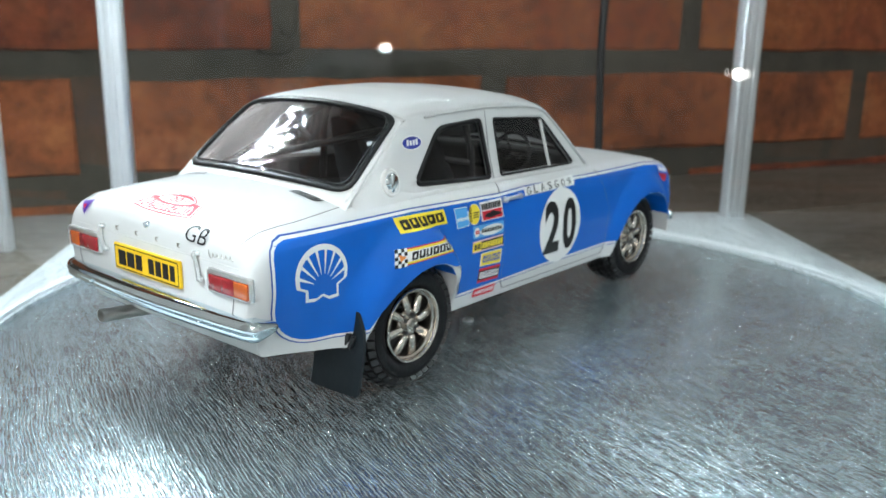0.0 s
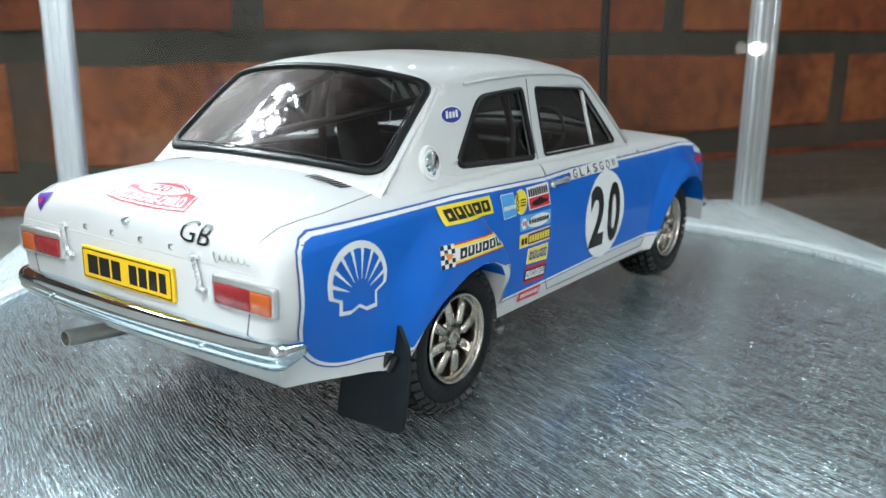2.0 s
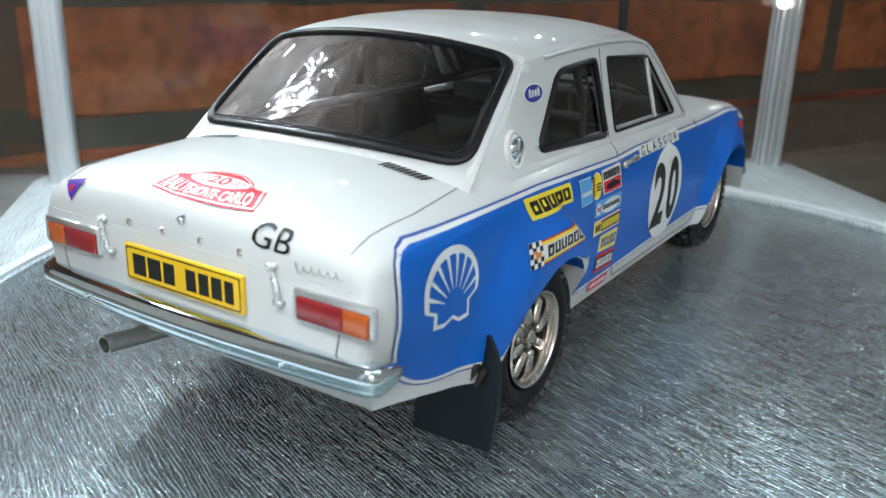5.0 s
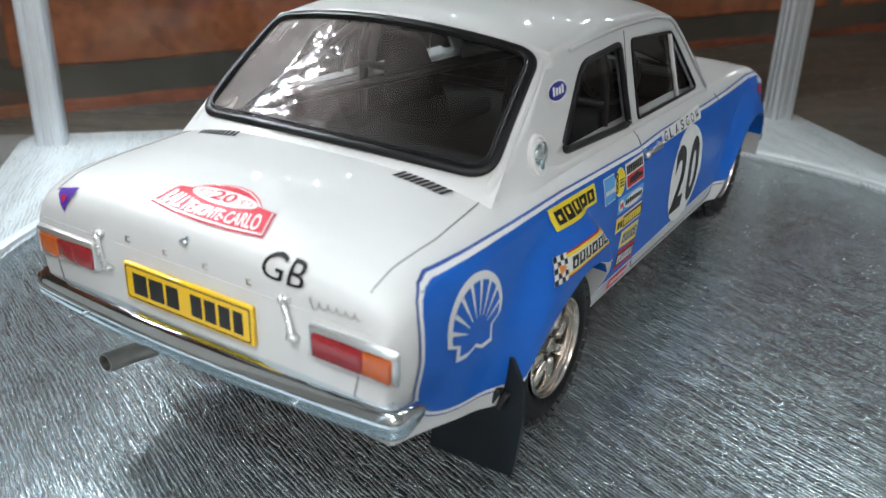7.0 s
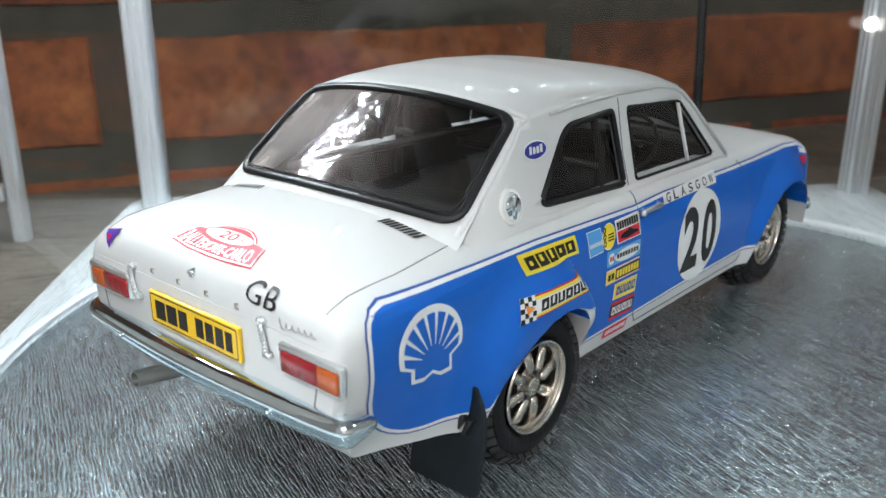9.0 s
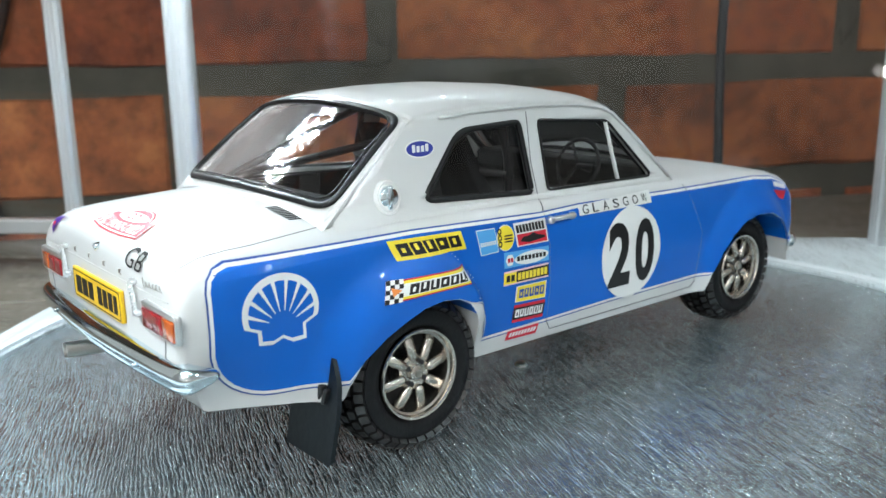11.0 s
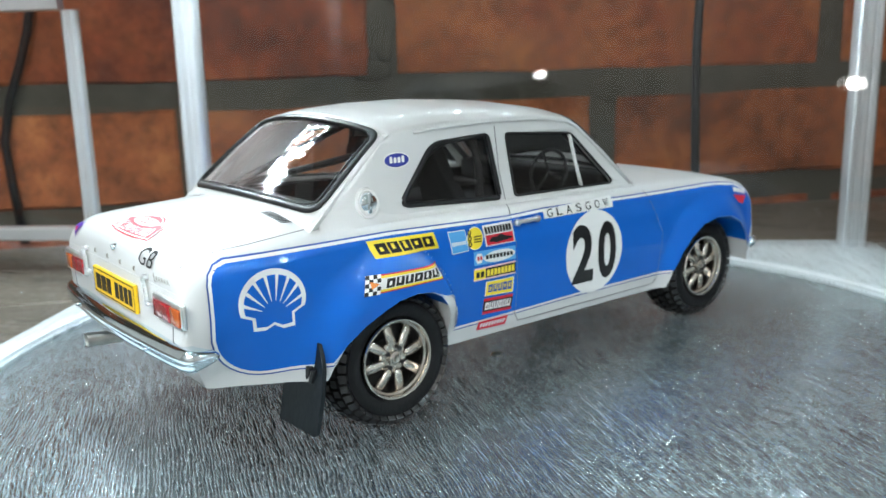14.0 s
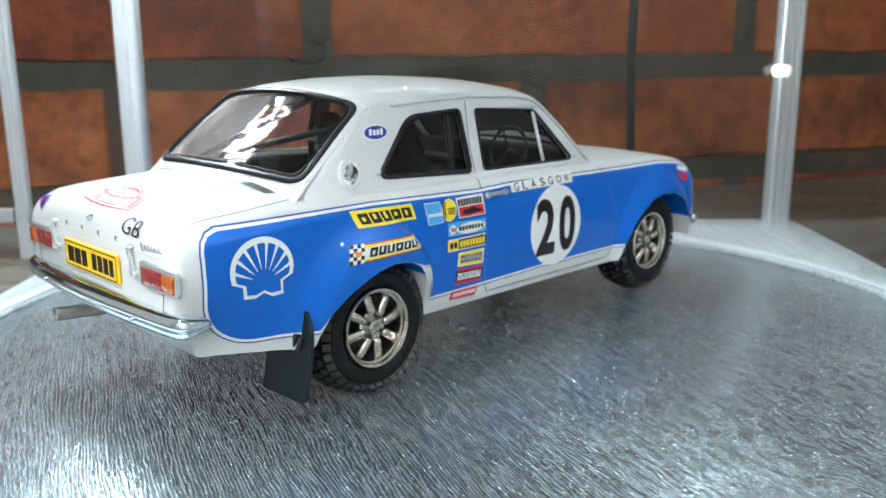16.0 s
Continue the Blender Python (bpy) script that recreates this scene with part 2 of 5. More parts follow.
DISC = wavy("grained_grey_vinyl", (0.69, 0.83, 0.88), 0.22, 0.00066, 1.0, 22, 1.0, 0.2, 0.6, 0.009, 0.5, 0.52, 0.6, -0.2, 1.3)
DISC.node_tree.nodes["Principled BSDF"].inputs["Coat Weight"].default_value = 0.6
DISC.node_tree.nodes["Principled BSDF"].inputs["Metallic"].default_value = 0.86
DISC.node_tree.nodes["Principled BSDF"].inputs["Coat Roughness"].default_value = 0.10
BASE = wavy("brushed_pale_vinyl", (0.56, 0.61, 0.63), 0.36, 0.0009, 0.7, 45, 0.6, 0.15, 0.3)
# recess bevel's highlight, put into a paler colour of its own
RIM_GLEAM = material("pale_rim", (0.72, 0.76, 0.78), 0.35, var=0.06, scale=90)
SHELF = wavy("grey_wood_shelf", (0.15, 0.13, 0.105), 0.5, 0.004, 0.5, -38, 0.4, 0.3, 0.35, 0.03, 0.2)
ALU = material("satin_aluminium", (0.70, 0.73, 0.76), 0.32, 0.75, var=0.05, scale=120)
MORTAR = material("cement_mortar", (0.062, 0.055, 0.042), 0.9, var=0.35, scale=70, bump=1.0, bump_scale=160)
PAINTED = material("room_wall_paint", (0.80, 0.80, 0.79), 0.8, var=0.06, scale=6)
CEIL = material("ceiling_paint", (0.75, 0.75, 0.73), 0.9, var=0.04, scale=5)
FLOOR = material("room_floor_tile", (0.13, 0.14, 0.145), 0.5, var=0.15, scale=8)
LAMP_GLOW = emitter("lamp_glow", (1.0, 0.97, 0.92), 110)
STRIP_GLOW = emitter("strip_bead_glow", (0.75, 0.94, 1.0), 400)
LED_GLOW = emitter("led_bead_glow", (0.80, 0.95, 1.0), 860)
BLACK_CABLE = material("cable_sheath", (0.007, 0.007, 0.008), 0.55, spec=0.3)


def brick_material(name, dark, red, pale):
    m = material(name, (0.30, 0.075, 0.03), 0.85, bump=0.8, bump_scale=220)
    nt = m.node_tree
    b = nt.nodes["Principled BSDF"]
    geo = nt.nodes.new("ShaderNodeNewGeometry")
    info = nt.nodes.new("ShaderNodeObjectInfo")
    n1 = nt.nodes.new("ShaderNodeTexNoise")
    n1.inputs["Scale"].default_value, n1.inputs["Detail"].default_value, n1.inputs["Roughness"].default_value = 22, 8, 0.65
    nt.links.new(geo.outputs["Position"], n1.inputs["Vector"])
    add = nt.nodes.new("ShaderNodeMath")
    add.operation = "MULTIPLY_ADD"
    add.inputs[1].default_value = 0.20
    nt.links.new(info.outputs["Random"], add.inputs[0])
    nt.links.new(n1.outputs["Fac"], add.inputs[2])
    ramp = nt.nodes.new("ShaderNodeValToRGB")
    e = ramp.color_ramp.elements
    e[0].position, e[0].color = 0.36, (*dark, 1)
    e[1].position, e[1].color = 0.88, (*pale, 1)
    mid = e.new(0.55)
    mid.color = (*red, 1)
    nt.links.new(add.outputs[0], ramp.inputs["Fac"])
    n2 = nt.nodes.new("ShaderNodeTexNoise")
    n2.inputs["Scale"].default_value, n2.inputs["Detail"].default_value, n2.inputs["Roughness"].default_value = 130, 7, 0.7
    nt.links.new(geo.outputs["Position"], n2.inputs["Vector"])
    mr = nt.nodes.new("ShaderNodeMapRange")
    mr.inputs["From Min"].default_value, mr.inputs["From Max"].default_value = 0.3, 0.7
    mr.inputs["To Min"].default_value, mr.inputs["To Max"].default_value = 0.55, 1.45
    nt.links.new(n2.outputs["Fac"], mr.inputs["Value"])
    mul = nt.nodes.new("ShaderNodeVectorMath")
    mul.operation = "SCALE"
    nt.links.new(ramp.outputs["Color"], mul.inputs[0])
    nt.links.new(mr.outputs["Result"], mul.inputs["Scale"])
    nt.links.new(mul.outputs[0], b.inputs["Base Color"])
    return m


BRICK = brick_material("fired_clay", (0.068, 0.018, 0.011), (0.215, 0.049, 0.018), (0.32, 0.108, 0.034))
# paler, more orange brick colour for course 0
PALE_BRICK = brick_material("pale_fired_clay", (0.10, 0.032, 0.016), (0.27, 0.080, 0.027), (0.40, 0.165, 0.060))


# ---- mesh helpers (millimetres in, metres out) ----
def mesh_of(name, bm, mat, smooth=True):
    me = bpy.data.meshes.new(name)
    bmesh.ops.scale(bm, vec=(MM, MM, MM), verts=bm.verts)
    bm.to_mesh(me)
    bm.free()
    for m in mat if isinstance(mat, (list, tuple)) else [mat]:
        me.materials.append(m)
    if smooth:
        me.shade_smooth()
    return me


def part(name, bm, mat, parent=None, label="", smooth=True, sharp=None):
    me = mesh_of(name, bm, mat, smooth)
    if smooth and sharp:
        me.set_sharp_from_angle(angle=radians(sharp))
    ob = new(name, me)
    if parent:
        ob.parent = parent
    if label:
        tagged(ob, label)
    return ob


def face_out(bm, way):
    """Turns the faces of an open sheet so that they look along way on the whole."""
    bm.normal_update()
    if sum((f.normal.dot(Vector(way)) * f.calc_area() for f in bm.faces), 0.0) < 0:
        bmesh.ops.reverse_faces(bm, faces=bm.faces)


def thing(name, label, category, group=""):
    return tagged(new(name), label, category, group)


def structure(ob, label, category):
    return tagged(ob, label, category, kind="structure")


def box(bm, cx, cy, cz, sx, sy, sz, bevel=0.0, m=None):
    vs = bmesh.ops.create_cube(bm, size=1)["verts"]
    bmesh.ops.scale(bm, vec=(sx, sy, sz), verts=vs)
    if bevel:
        es = list({e for v in vs for e in v.link_edges})
        r = bmesh.ops.bevel(bm, geom=es, offset=bevel, segments=2, affect="EDGES", profile=0.5)
        vs = list({v for f in r["faces"] for v in f.verts} | {v for v in vs if v.is_valid})
    if m is not None:
        bmesh.ops.transform(bm, matrix=m, verts=vs)
    bmesh.ops.translate(bm, vec=(cx, cy, cz), verts=vs)
    return vs


def rod(bm, a, b, r, n=10, r2=None):
    """Closed round bar from a to b."""
    a, b = Vector(a), Vector(b)
    d = b - a
    q = d.to_track_quat("Z", "Y").to_matrix()
    rings = []
    for p, rr in ((a, r), (b, r if r2 is None else r2)):
        rings.append([bm.verts.new(p + q @ Vector((rr * math.cos(2 * math.pi * k / n), rr * math.sin(2 * math.pi * k / n), 0))) for k in range(n)])
    for k in range(n):
        bm.faces.new((rings[0][k], rings[0][(k + 1) % n], rings[1][(k + 1) % n], rings[1][k]))
    bm.faces.new(rings[0][::-1])
    bm.faces.new(rings[1])


def tube(bm, pts, r, closed=False, n=8, flat=1.0, up=None):
    """A round or flattened cord along points."""
    pts = [Vector(p) for p in pts]
    rings = []
    for i, p in enumerate(pts):
        if closed:
            d = pts[(i + 1) % len(pts)] - pts[i - 1]
        else:
            d = pts[min(i + 1, len(pts) - 1)] - pts[max(i - 1, 0)]
        d.normalize()
        ref = Vector(up) if up else (Vector((0, 0, 1)) if abs(d.z) < 0.9 else Vector((0, 1, 0)))
        s = d.cross(ref).normalized()
        t = s.cross(d).normalized()
        rings.append([bm.verts.new(p + r * math.cos(2 * math.pi * k / n) * s + r * flat * math.sin(2 * math.pi * k / n) * t) for k in range(n)])
    m = len(rings)
    for i in range(m if closed else m - 1):
        a, b = rings[i], rings[(i + 1) % m]
        for k in range(n):
            bm.faces.new((a[k], a[(k + 1) % n], b[(k + 1) % n], b[k]))
    if not closed:
        bm.faces.new(rings[0][::-1])
        bm.faces.new(rings[-1])


def lathe(bm, prof, n=48, closed=False):
    """Turn a profile of (radius, x) about the x axis."""
    rings = [[bm.verts.new((x, r * math.cos(2 * math.pi * k / n), r * math.sin(2 * math.pi * k / n))) for k in range(n)] for r, x in prof]
    m = len(rings)
    for i in range(m if closed else m - 1):
        a, b = rings[i], rings[(i + 1) % m]
        for k in range(n):
            bm.faces.new((a[k], a[(k + 1) % n], b[(k + 1) % n], b[k]))
    return rings


def rounded(poly, r, seg=5):
    """A polygon with its corners rounded by r (one value, or one for each corner)."""
    out, n = [], len(poly)
    for i in range(n):
        p, a, b = Vector(poly[i]), Vector(poly[i - 1]), Vector(poly[(i + 1) % n])
        rr = r[i] if isinstance(r, (list, tuple)) else r
        da, db = a - p, b - p
        k = min(rr, da.length * 0.49, db.length * 0.49)
        s, e = p + da.normalized() * k, p + db.normalized() * k
        for j in range(seg + 1):
            t = j / seg
            out.append((1 - t) ** 2 * s + 2 * t * (1 - t) * p + t * t * e)
    return out


def ellipse(cx, cy, rx, ry, n=40):
    return [Vector((cx + rx * math.cos(2 * math.pi * k / n), cy + ry * math.sin(2 * math.pi * k / n))) for k in range(n)]


def fill2d(loops):
    """Triangles of a flat polygon with holes: points and index triples."""
    from mathutils.geometry import tessellate_polygon
    loops = [[Vector((p[0], p[1], 0)) for p in lp] for lp in loops]
    return [p for lp in loops for p in lp], tessellate_polygon(loops)


def sheet(bm, loops, place, step=0.0, tris=None):
    """Lays a flat figure (u, v) on a surface given by place(u, v), cut to steps so that it follows the curve."""
    pts, faces = tris if tris else fill2d(loops)
    tmp = bmesh.new()
    vs = [tmp.verts.new((p[0], p[1], 0)) for p in pts]
    for f in faces:
        try:
            tmp.faces.new([vs[i] for i in f])
        except ValueError:
            pass
    bmesh.ops.remove_doubles(tmp, verts=tmp.verts, dist=1e-5)
    if step:
        for ax in (0, 1):
            lo, hi = min(v.co[ax] for v in tmp.verts), max(v.co[ax] for v in tmp.verts)
            for k in range(1, int((hi - lo) / step) + 1):
                no = (1, 0, 0) if ax == 0 else (0, 1, 0)
                co = Vector(no) * (lo + k * step)
                bmesh.ops.bisect_plane(tmp, geom=tmp.verts[:] + tmp.edges[:] + tmp.faces[:], plane_co=co, plane_no=no)
    made = {}
    for v in tmp.verts:
        made[v] = bm.verts.new(place(v.co.x, v.co.y))
    new_faces = [bm.faces.new([made[v] for v in f.verts]) for f in tmp.faces]
    tmp.free()
    return new_faces


_GLYPHS = {}


def letters(body, bold=0.0):
    """Points and faces of a line of lettering, one unit high, from x = 0."""
    key = (body, bold)
    if key not in _GLYPHS:
        cu = bpy.data.curves.new("lettering", "FONT")
        cu.body, cu.size, cu.fill_mode, cu.offset, cu.resolution_u = body, 1.0, "FRONT", bold, 4
        ob = bpy.data.objects.new("lettering", cu)
        scene.collection.objects.link(ob)
        bpy.context.view_layer.update()
        me = bpy.data.meshes.new_from_object(ob.evaluated_get(bpy.context.evaluated_depsgraph_get()))
        pts, faces = [v.co.copy() for v in me.vertices], [tuple(p.vertices) for p in me.polygons]
        bpy.data.objects.remove(ob)
        bpy.data.meshes.remove(me)
        x0, x1 = min(p.x for p in pts), max(p.x for p in pts)
        y0, y1 = min(p.y for p in pts), max(p.y for p in pts)
        _GLYPHS[key] = ([Vector(((p.x - x0) / (x1 - x0), (p.y - y0) / (y1 - y0), 0)) for p in pts], faces)
    return _GLYPHS[key]


def lettering_in(bm, body, corners, place, bold=0.0, step=0.0):
    """Lettering stretched into a four-cornered field: bottom left, bottom right, top right, top left."""
    pts, faces = letters(body, bold)
    bl, br, tr, tl = (Vector(c) for c in corners)
    flat = []
    for p in pts:
        q = (bl * (1 - p.x) + br * p.x) * (1 - p.y) + (tl * (1 - p.x) + tr * p.x) * p.y
        flat.append((q.x, q.y, 0))
    return sheet(bm, None, place, step, (flat, faces))


def lerp_table(tab, x):
    """Smooth reading of a table of (x, value)."""
    if x <= tab[0][0]:
        return tab[0][1]
    for (a, va), (b, vb) in zip(tab, tab[1:]):
        if x <= b:
            return va + (vb - va) * (x - a) / (b - a)
    return tab[-1][1]


def smoothstep(a, b, x):
    t = min(max((x - a) / (b - a), 0.0), 1.0)
    return t * t * (3 - 2 * t)


# ---- the case: base, turntable, posts, panes ----
U, V = Vector((0.7094, 0.7048, 0)), Vector((0.7048, -0.7094, 0))
POST_A, SIDE = Vector((-141, 38, 0)), 224.0
POST_B, POST_C, POST_D = POST_A + U * SIDE, POST_A + U * SIDE + V * SIDE, POST_A + V * SIDE
CX, CY, DISC_R = 14.0, 40.0, 114.1
BASE_Z = 2.4


CASE = thing("display_case", "glass display case with satin aluminium posts on a pale base", "display case")


def make_base():
    bm = bmesh.new()
    mid = (POST_A + POST_C) / 2
    half = SIDE / 2 + 9.5
    n = 160
    prof = [(DISC_R + 0.5, -3), (DISC_R + 0.5, 0.2), (DISC_R + 0.8, 0.6), (DISC_R + 2.6, BASE_Z - 0.3), (DISC_R + 3.4, BASE_Z)]
    rings = [[bm.verts.new((CX + r * math.cos(2 * math.pi * k / n), CY + r * math.sin(2 * math.pi * k / n), z)) for k in range(n)] for r, z in prof]
    outer = []
    for k in range(n):
        d = Vector((math.cos(2 * math.pi * k / n), math.sin(2 * math.pi * k / n), 0))
        o = Vector((CX, CY, 0)) - mid
        best = 1e9
        for ax in (U, V):
            for s in (-1, 1):
                den = d.dot(ax) * s
                if den > 1e-6:
                    best = min(best, (half - o.dot(ax) * s) / den)
        outer.append(Vector((CX, CY, 0)) + d * best)
    for dz, sh in ((BASE_Z, 1.2), (BASE_Z - 0.35, 0.35), (BASE_Z - 1.2, 0.0), (-9.8, 0.0)):
        ring = []
        for p in outer:
            q = p - (p - mid).normalized() * sh
            ring.append(bm.verts.new((q.x, q.y, dz)))
        rings.append(ring)
    for a, b in zip(rings, rings[1:]):
        for k in range(n):
            bm.faces.new((a[k], b[k], b[(k + 1) % n], a[(k + 1) % n]))
    bmesh.ops.recalc_face_normals(bm, faces=bm.faces)
    ring = bmesh.new()
    loops = [[ring.verts.new((CX + r * math.cos(2 * math.pi * k / n), CY + r * math.sin(2 * math.pi * k / n), z)) for k in range(n)] for r, z in ((DISC_R + 0.9, 0.75), (DISC_R + 1.0, 1.5), (DISC_R + 1.5, 1.75), (DISC_R + 2.1, 1.7), (DISC_R + 2.5, 2.15))]
    for a, b in zip(loops, loops[1:]):
        for k in range(n):
            ring.faces.new((a[k], b[k], b[(k + 1) % n], a[(k + 1) % n]))
    face_out(ring, (0, 0, 1))
    part("recess_rim", ring, RIM_GLEAM, CASE, "rim round the recess, its highlight put in as pale colour", sharp=50)
    part("base_board", bm, BASE, CASE, "pale grained base board with a round recess", sharp=35)


def make_disc():
    bm = bmesh.new()
    n = 128
    top = []
    for r, z in ((DISC_R, -3.5), (DISC_R, -0.8), (DISC_R - 0.25, -0.2), (DISC_R - 0.9, 0.0)):
        top.append([bm.verts.new((CX + r * math.cos(2 * math.pi * k / n), CY + r * math.sin(2 * math.pi * k / n), z)) for k in range(n)])
    for a, b in zip(top, top[1:]):
        for k in range(n):
            bm.faces.new((a[k], a[(k + 1) % n], b[(k + 1) % n], b[k]))
    bm.faces.new(top[-1])
    bm.faces.new(top[0][::-1])
    t = thing("turntable", "round grey turntable disc with a grained vinyl top", "turntable")
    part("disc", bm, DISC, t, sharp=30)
    bm = bmesh.new()
    lathe(bm, [(1.35, 0.0), (1.35, 0.25), (1.1, 0.5), (0.5, 0.62), (0.01, 0.62)], 24)
    bmesh.ops.rotate(bm, matrix=Matrix.Rotation(radians(-90), 3, "Y"), verts=bm.verts)
    bmesh.ops.translate(bm, vec=(CX - 1.0, CY + 0.6, 0.01), verts=bm.verts)
    part("centre_cap", bm, SATIN, t, "small bright centre cap")


def make_post(place, parent, top, bottom=BASE_Z, width=7.6):
    z0 = bottom
    # L-shaped section with two shallow grooves in each face
    w, g = width / 2, 0.45
    prof = []
    for i in range(4):
        c, s = [(1, 0), (0, 1), (-1, 0), (0, -1)][i]
        for a, b in ((w, -w + 0.8), (w, -0.42 * w), (w - g, -0.34 * w), (w - g, -0.2 * w), (w, -0.11 * w), (w, 0.27 * w), (w - g, 0.34 * w), (w - g, 0.5 * w), (w, 0.57 * w), (w, w - 0.8)):
            prof.append((a * c - b * s, a * s + b * c))
    bm = bmesh.new()
    rings = [[bm.verts.new(Vector((place.x, place.y, z)) + U * p[0] + V * p[1]) for p in prof] for z in (z0, top)]
    n = len(prof)
    for k in range(n):
        bm.faces.new((rings[0][k], rings[0][(k + 1) % n], rings[1][(k + 1) % n], rings[1][k]))
    bm.faces.new(rings[0])
    bm.faces.new(rings[1])
    bmesh.ops.recalc_face_normals(bm, faces=bm.faces)
    part("post", bm, ALU, parent, "satin aluminium corner post", smooth=False)


def make_pane(a, b, z0, z1, parent):
    d = (b - a).normalized()
    c = (a + b) / 2
    ln = (b - a).length - 7.8
    bm = bmesh.new()
    n = Vector((-d.y, d.x, 0))
    p0, p1 = c - d * ln / 2, c + d * ln / 2
    vs = [bm.verts.new(Vector((p.x, p.y, z))) for p, z in ((p0, z0), (p1, z0), (p1, z1), (p0, z1))]
    bm.faces.new(vs)
    face_out(bm, (POST_A + POST_C) / 2 - c)
    ob = part("glass_pane", bm, PANE, parent, "clear glass side pane", smooth=False)
    ob.visible_shadow = False


def make_lid():
    mid = (POST_A + POST_C) / 2
    rot = Matrix.Rotation(math.atan2(U.y, U.x), 4, "Z")
    for s in (-1, 1):
        for ax in (V, U):
            bm = bmesh.new()
            c = mid + ax * s * SIDE / 2
            box(bm, c.x, c.y, LID_Z + 2.2, *((SIDE + 9, 9, 8.5) if ax is V else (9, SIDE - 9.2, 8.5)), 0.6, m=rot)
            part("lid_rail", bm, ALU, CASE, smooth=False)
    bm = bmesh.new()
    h = SIDE / 2 + 4.0
    bm.faces.new([bm.verts.new(mid + U * h * i + V * h * j + Vector((0, 0, LID_Z + 7.0))) for i, j in ((-1, -1), (-1, 1), (1, 1), (1, -1))])
    face_out(bm, (0, 0, -1))
    top = part("glass_lid", bm, PANE, CASE, "clear glass lid", smooth=False)
    top.visible_shadow = False
    for x, y in ((-122, 34), (17, -98), (152, 37), (86, -30), (86, 104)):
        bm = bmesh.new()
        rod(bm, (x, y, LID_Z - 5.5), (x, y, LID_Z + 6.7), 9.5, 24)
        part("led_spot", bm, ALU, CASE, "round LED spot under the lid", smooth=False)


def make_strip(cx, cy, turn, count, size):
    """An LED strip along one edge of the lid: a slim profile with a row of glowing beads below."""
    inward = Vector((18 - cx, 38 - cy, 0)).normalized() * 10
    rot = Matrix.Rotation(radians(turn), 4, "Z")
    bm, bb = bmesh.new(), bmesh.new()
    box(bm, cx + inward.x, cy + inward.y, LID_Z - 3.0, 190, 11, 5.0, 0.6, m=rot)
    strip = part("led_strip", bm, ALU, CASE, "slim aluminium LED strip along the lid's edge", smooth=False)
    for k in range(count):
        p = rot @ Vector((180.0 * ((k + 0.5) / count - 0.5), 0, 0))
        box(bb, cx + inward.x + p.x, cy + inward.y + p.y, LID_Z - 5.7, size, size, 0.6, m=rot)
    tagged(part("beads", bb, STRIP_GLOW, strip, "white glowing LED beads", smooth=False), kind="stuff")


def make_led_bar(start, rows, beads):
    """A slim LED bar: housing with rows of glowing beads, hung below the lid."""
    t = thing("led_bar", "slim LED bar with rows of glowing beads under the lid", "led bar")
    bm, bb = bmesh.new(), bmesh.new()
    rot = Matrix.Rotation(math.atan2(U.y, U.x), 4, "Z")
    ln = beads * 2.8
    mid = start + U * ln / 2
    box(bm, mid.x, mid.y, start.z + 1.5, ln + 4, rows * 3.6 + 3, 3, 0.5, m=rot)
    rnd = random.Random(3)
    for r in range(rows):
        for k in range(beads):
            if rnd.random() < 0.42:
                continue
            size = rnd.choice((0.5, 0.7, 0.9, 1.3))
            p = start + U * (2.8 * k + 1.4 + rnd.uniform(-0.7, 0.7)) + V * ((r - (rows - 1) / 2) * 3.6 + rnd.uniform(-0.9, 0.9))
            box(bb, p.x, p.y, start.z - 0.4, size, size, 0.8, 0.0, m=rot)
    part("housing", bm, PLASTIC, t, smooth=False)
    # added baffle, unseen: keeps the beads' light off the brick wall
    bm = bmesh.new()
    c = mid - V * (rows * 1.8 + 2.2)
    box(bm, c.x, c.y, start.z - 4.0, ln + 4, 1.0, 14.0, 0.3, m=rot)
    part("shade", bm, PLASTIC, t, "black baffle added along the back of the bar", smooth=False)
    tagged(part("beads", bb, LED_GLOW, t, "white glowing LED beads", smooth=False), kind="stuff")
    for k in (6, ln - 6):
        bm = bmesh.new()
        p = start + U * k
        rod(bm, (p.x, p.y, start.z + 2.8), (p.x, p.y, LID_Z + 6.7), 0.9)
        part("hanger", bm, ALU, t)


make_base()
make_disc()
for corner in (POST_A, POST_B, POST_C, POST_D):
    make_post(corner, CASE, LID_Z - 2.1)
make_pane(POST_A, POST_B, BASE_Z, LID_Z - 2.1, CASE)
make_pane(POST_D, POST_A, BASE_Z, LID_Z - 2.1, CASE)
make_pane(POST_B - U * 3.4, POST_C - U * 3.4, BASE_Z, LID_Z - 2.1, CASE)
make_lid()
for _, cx, cy, turn, count, size in STRIPS:
    make_strip(cx, cy, turn, count, size)
make_led_bar(Vector((-110, -34, 117)), 8, 20)

# the neighbouring case, of which one corner shows
NEXT = thing("neighbour_case", "empty glass case with white metal edges standing beside", "display case")
NEXT_C = Vector((-176, 10, 0))
NEXT_Z0, NEXT_Z1 = 6.0, 89.0
make_post(NEXT_C, NEXT, NEXT_Z1 - 2.6, -9.8, 5.0)
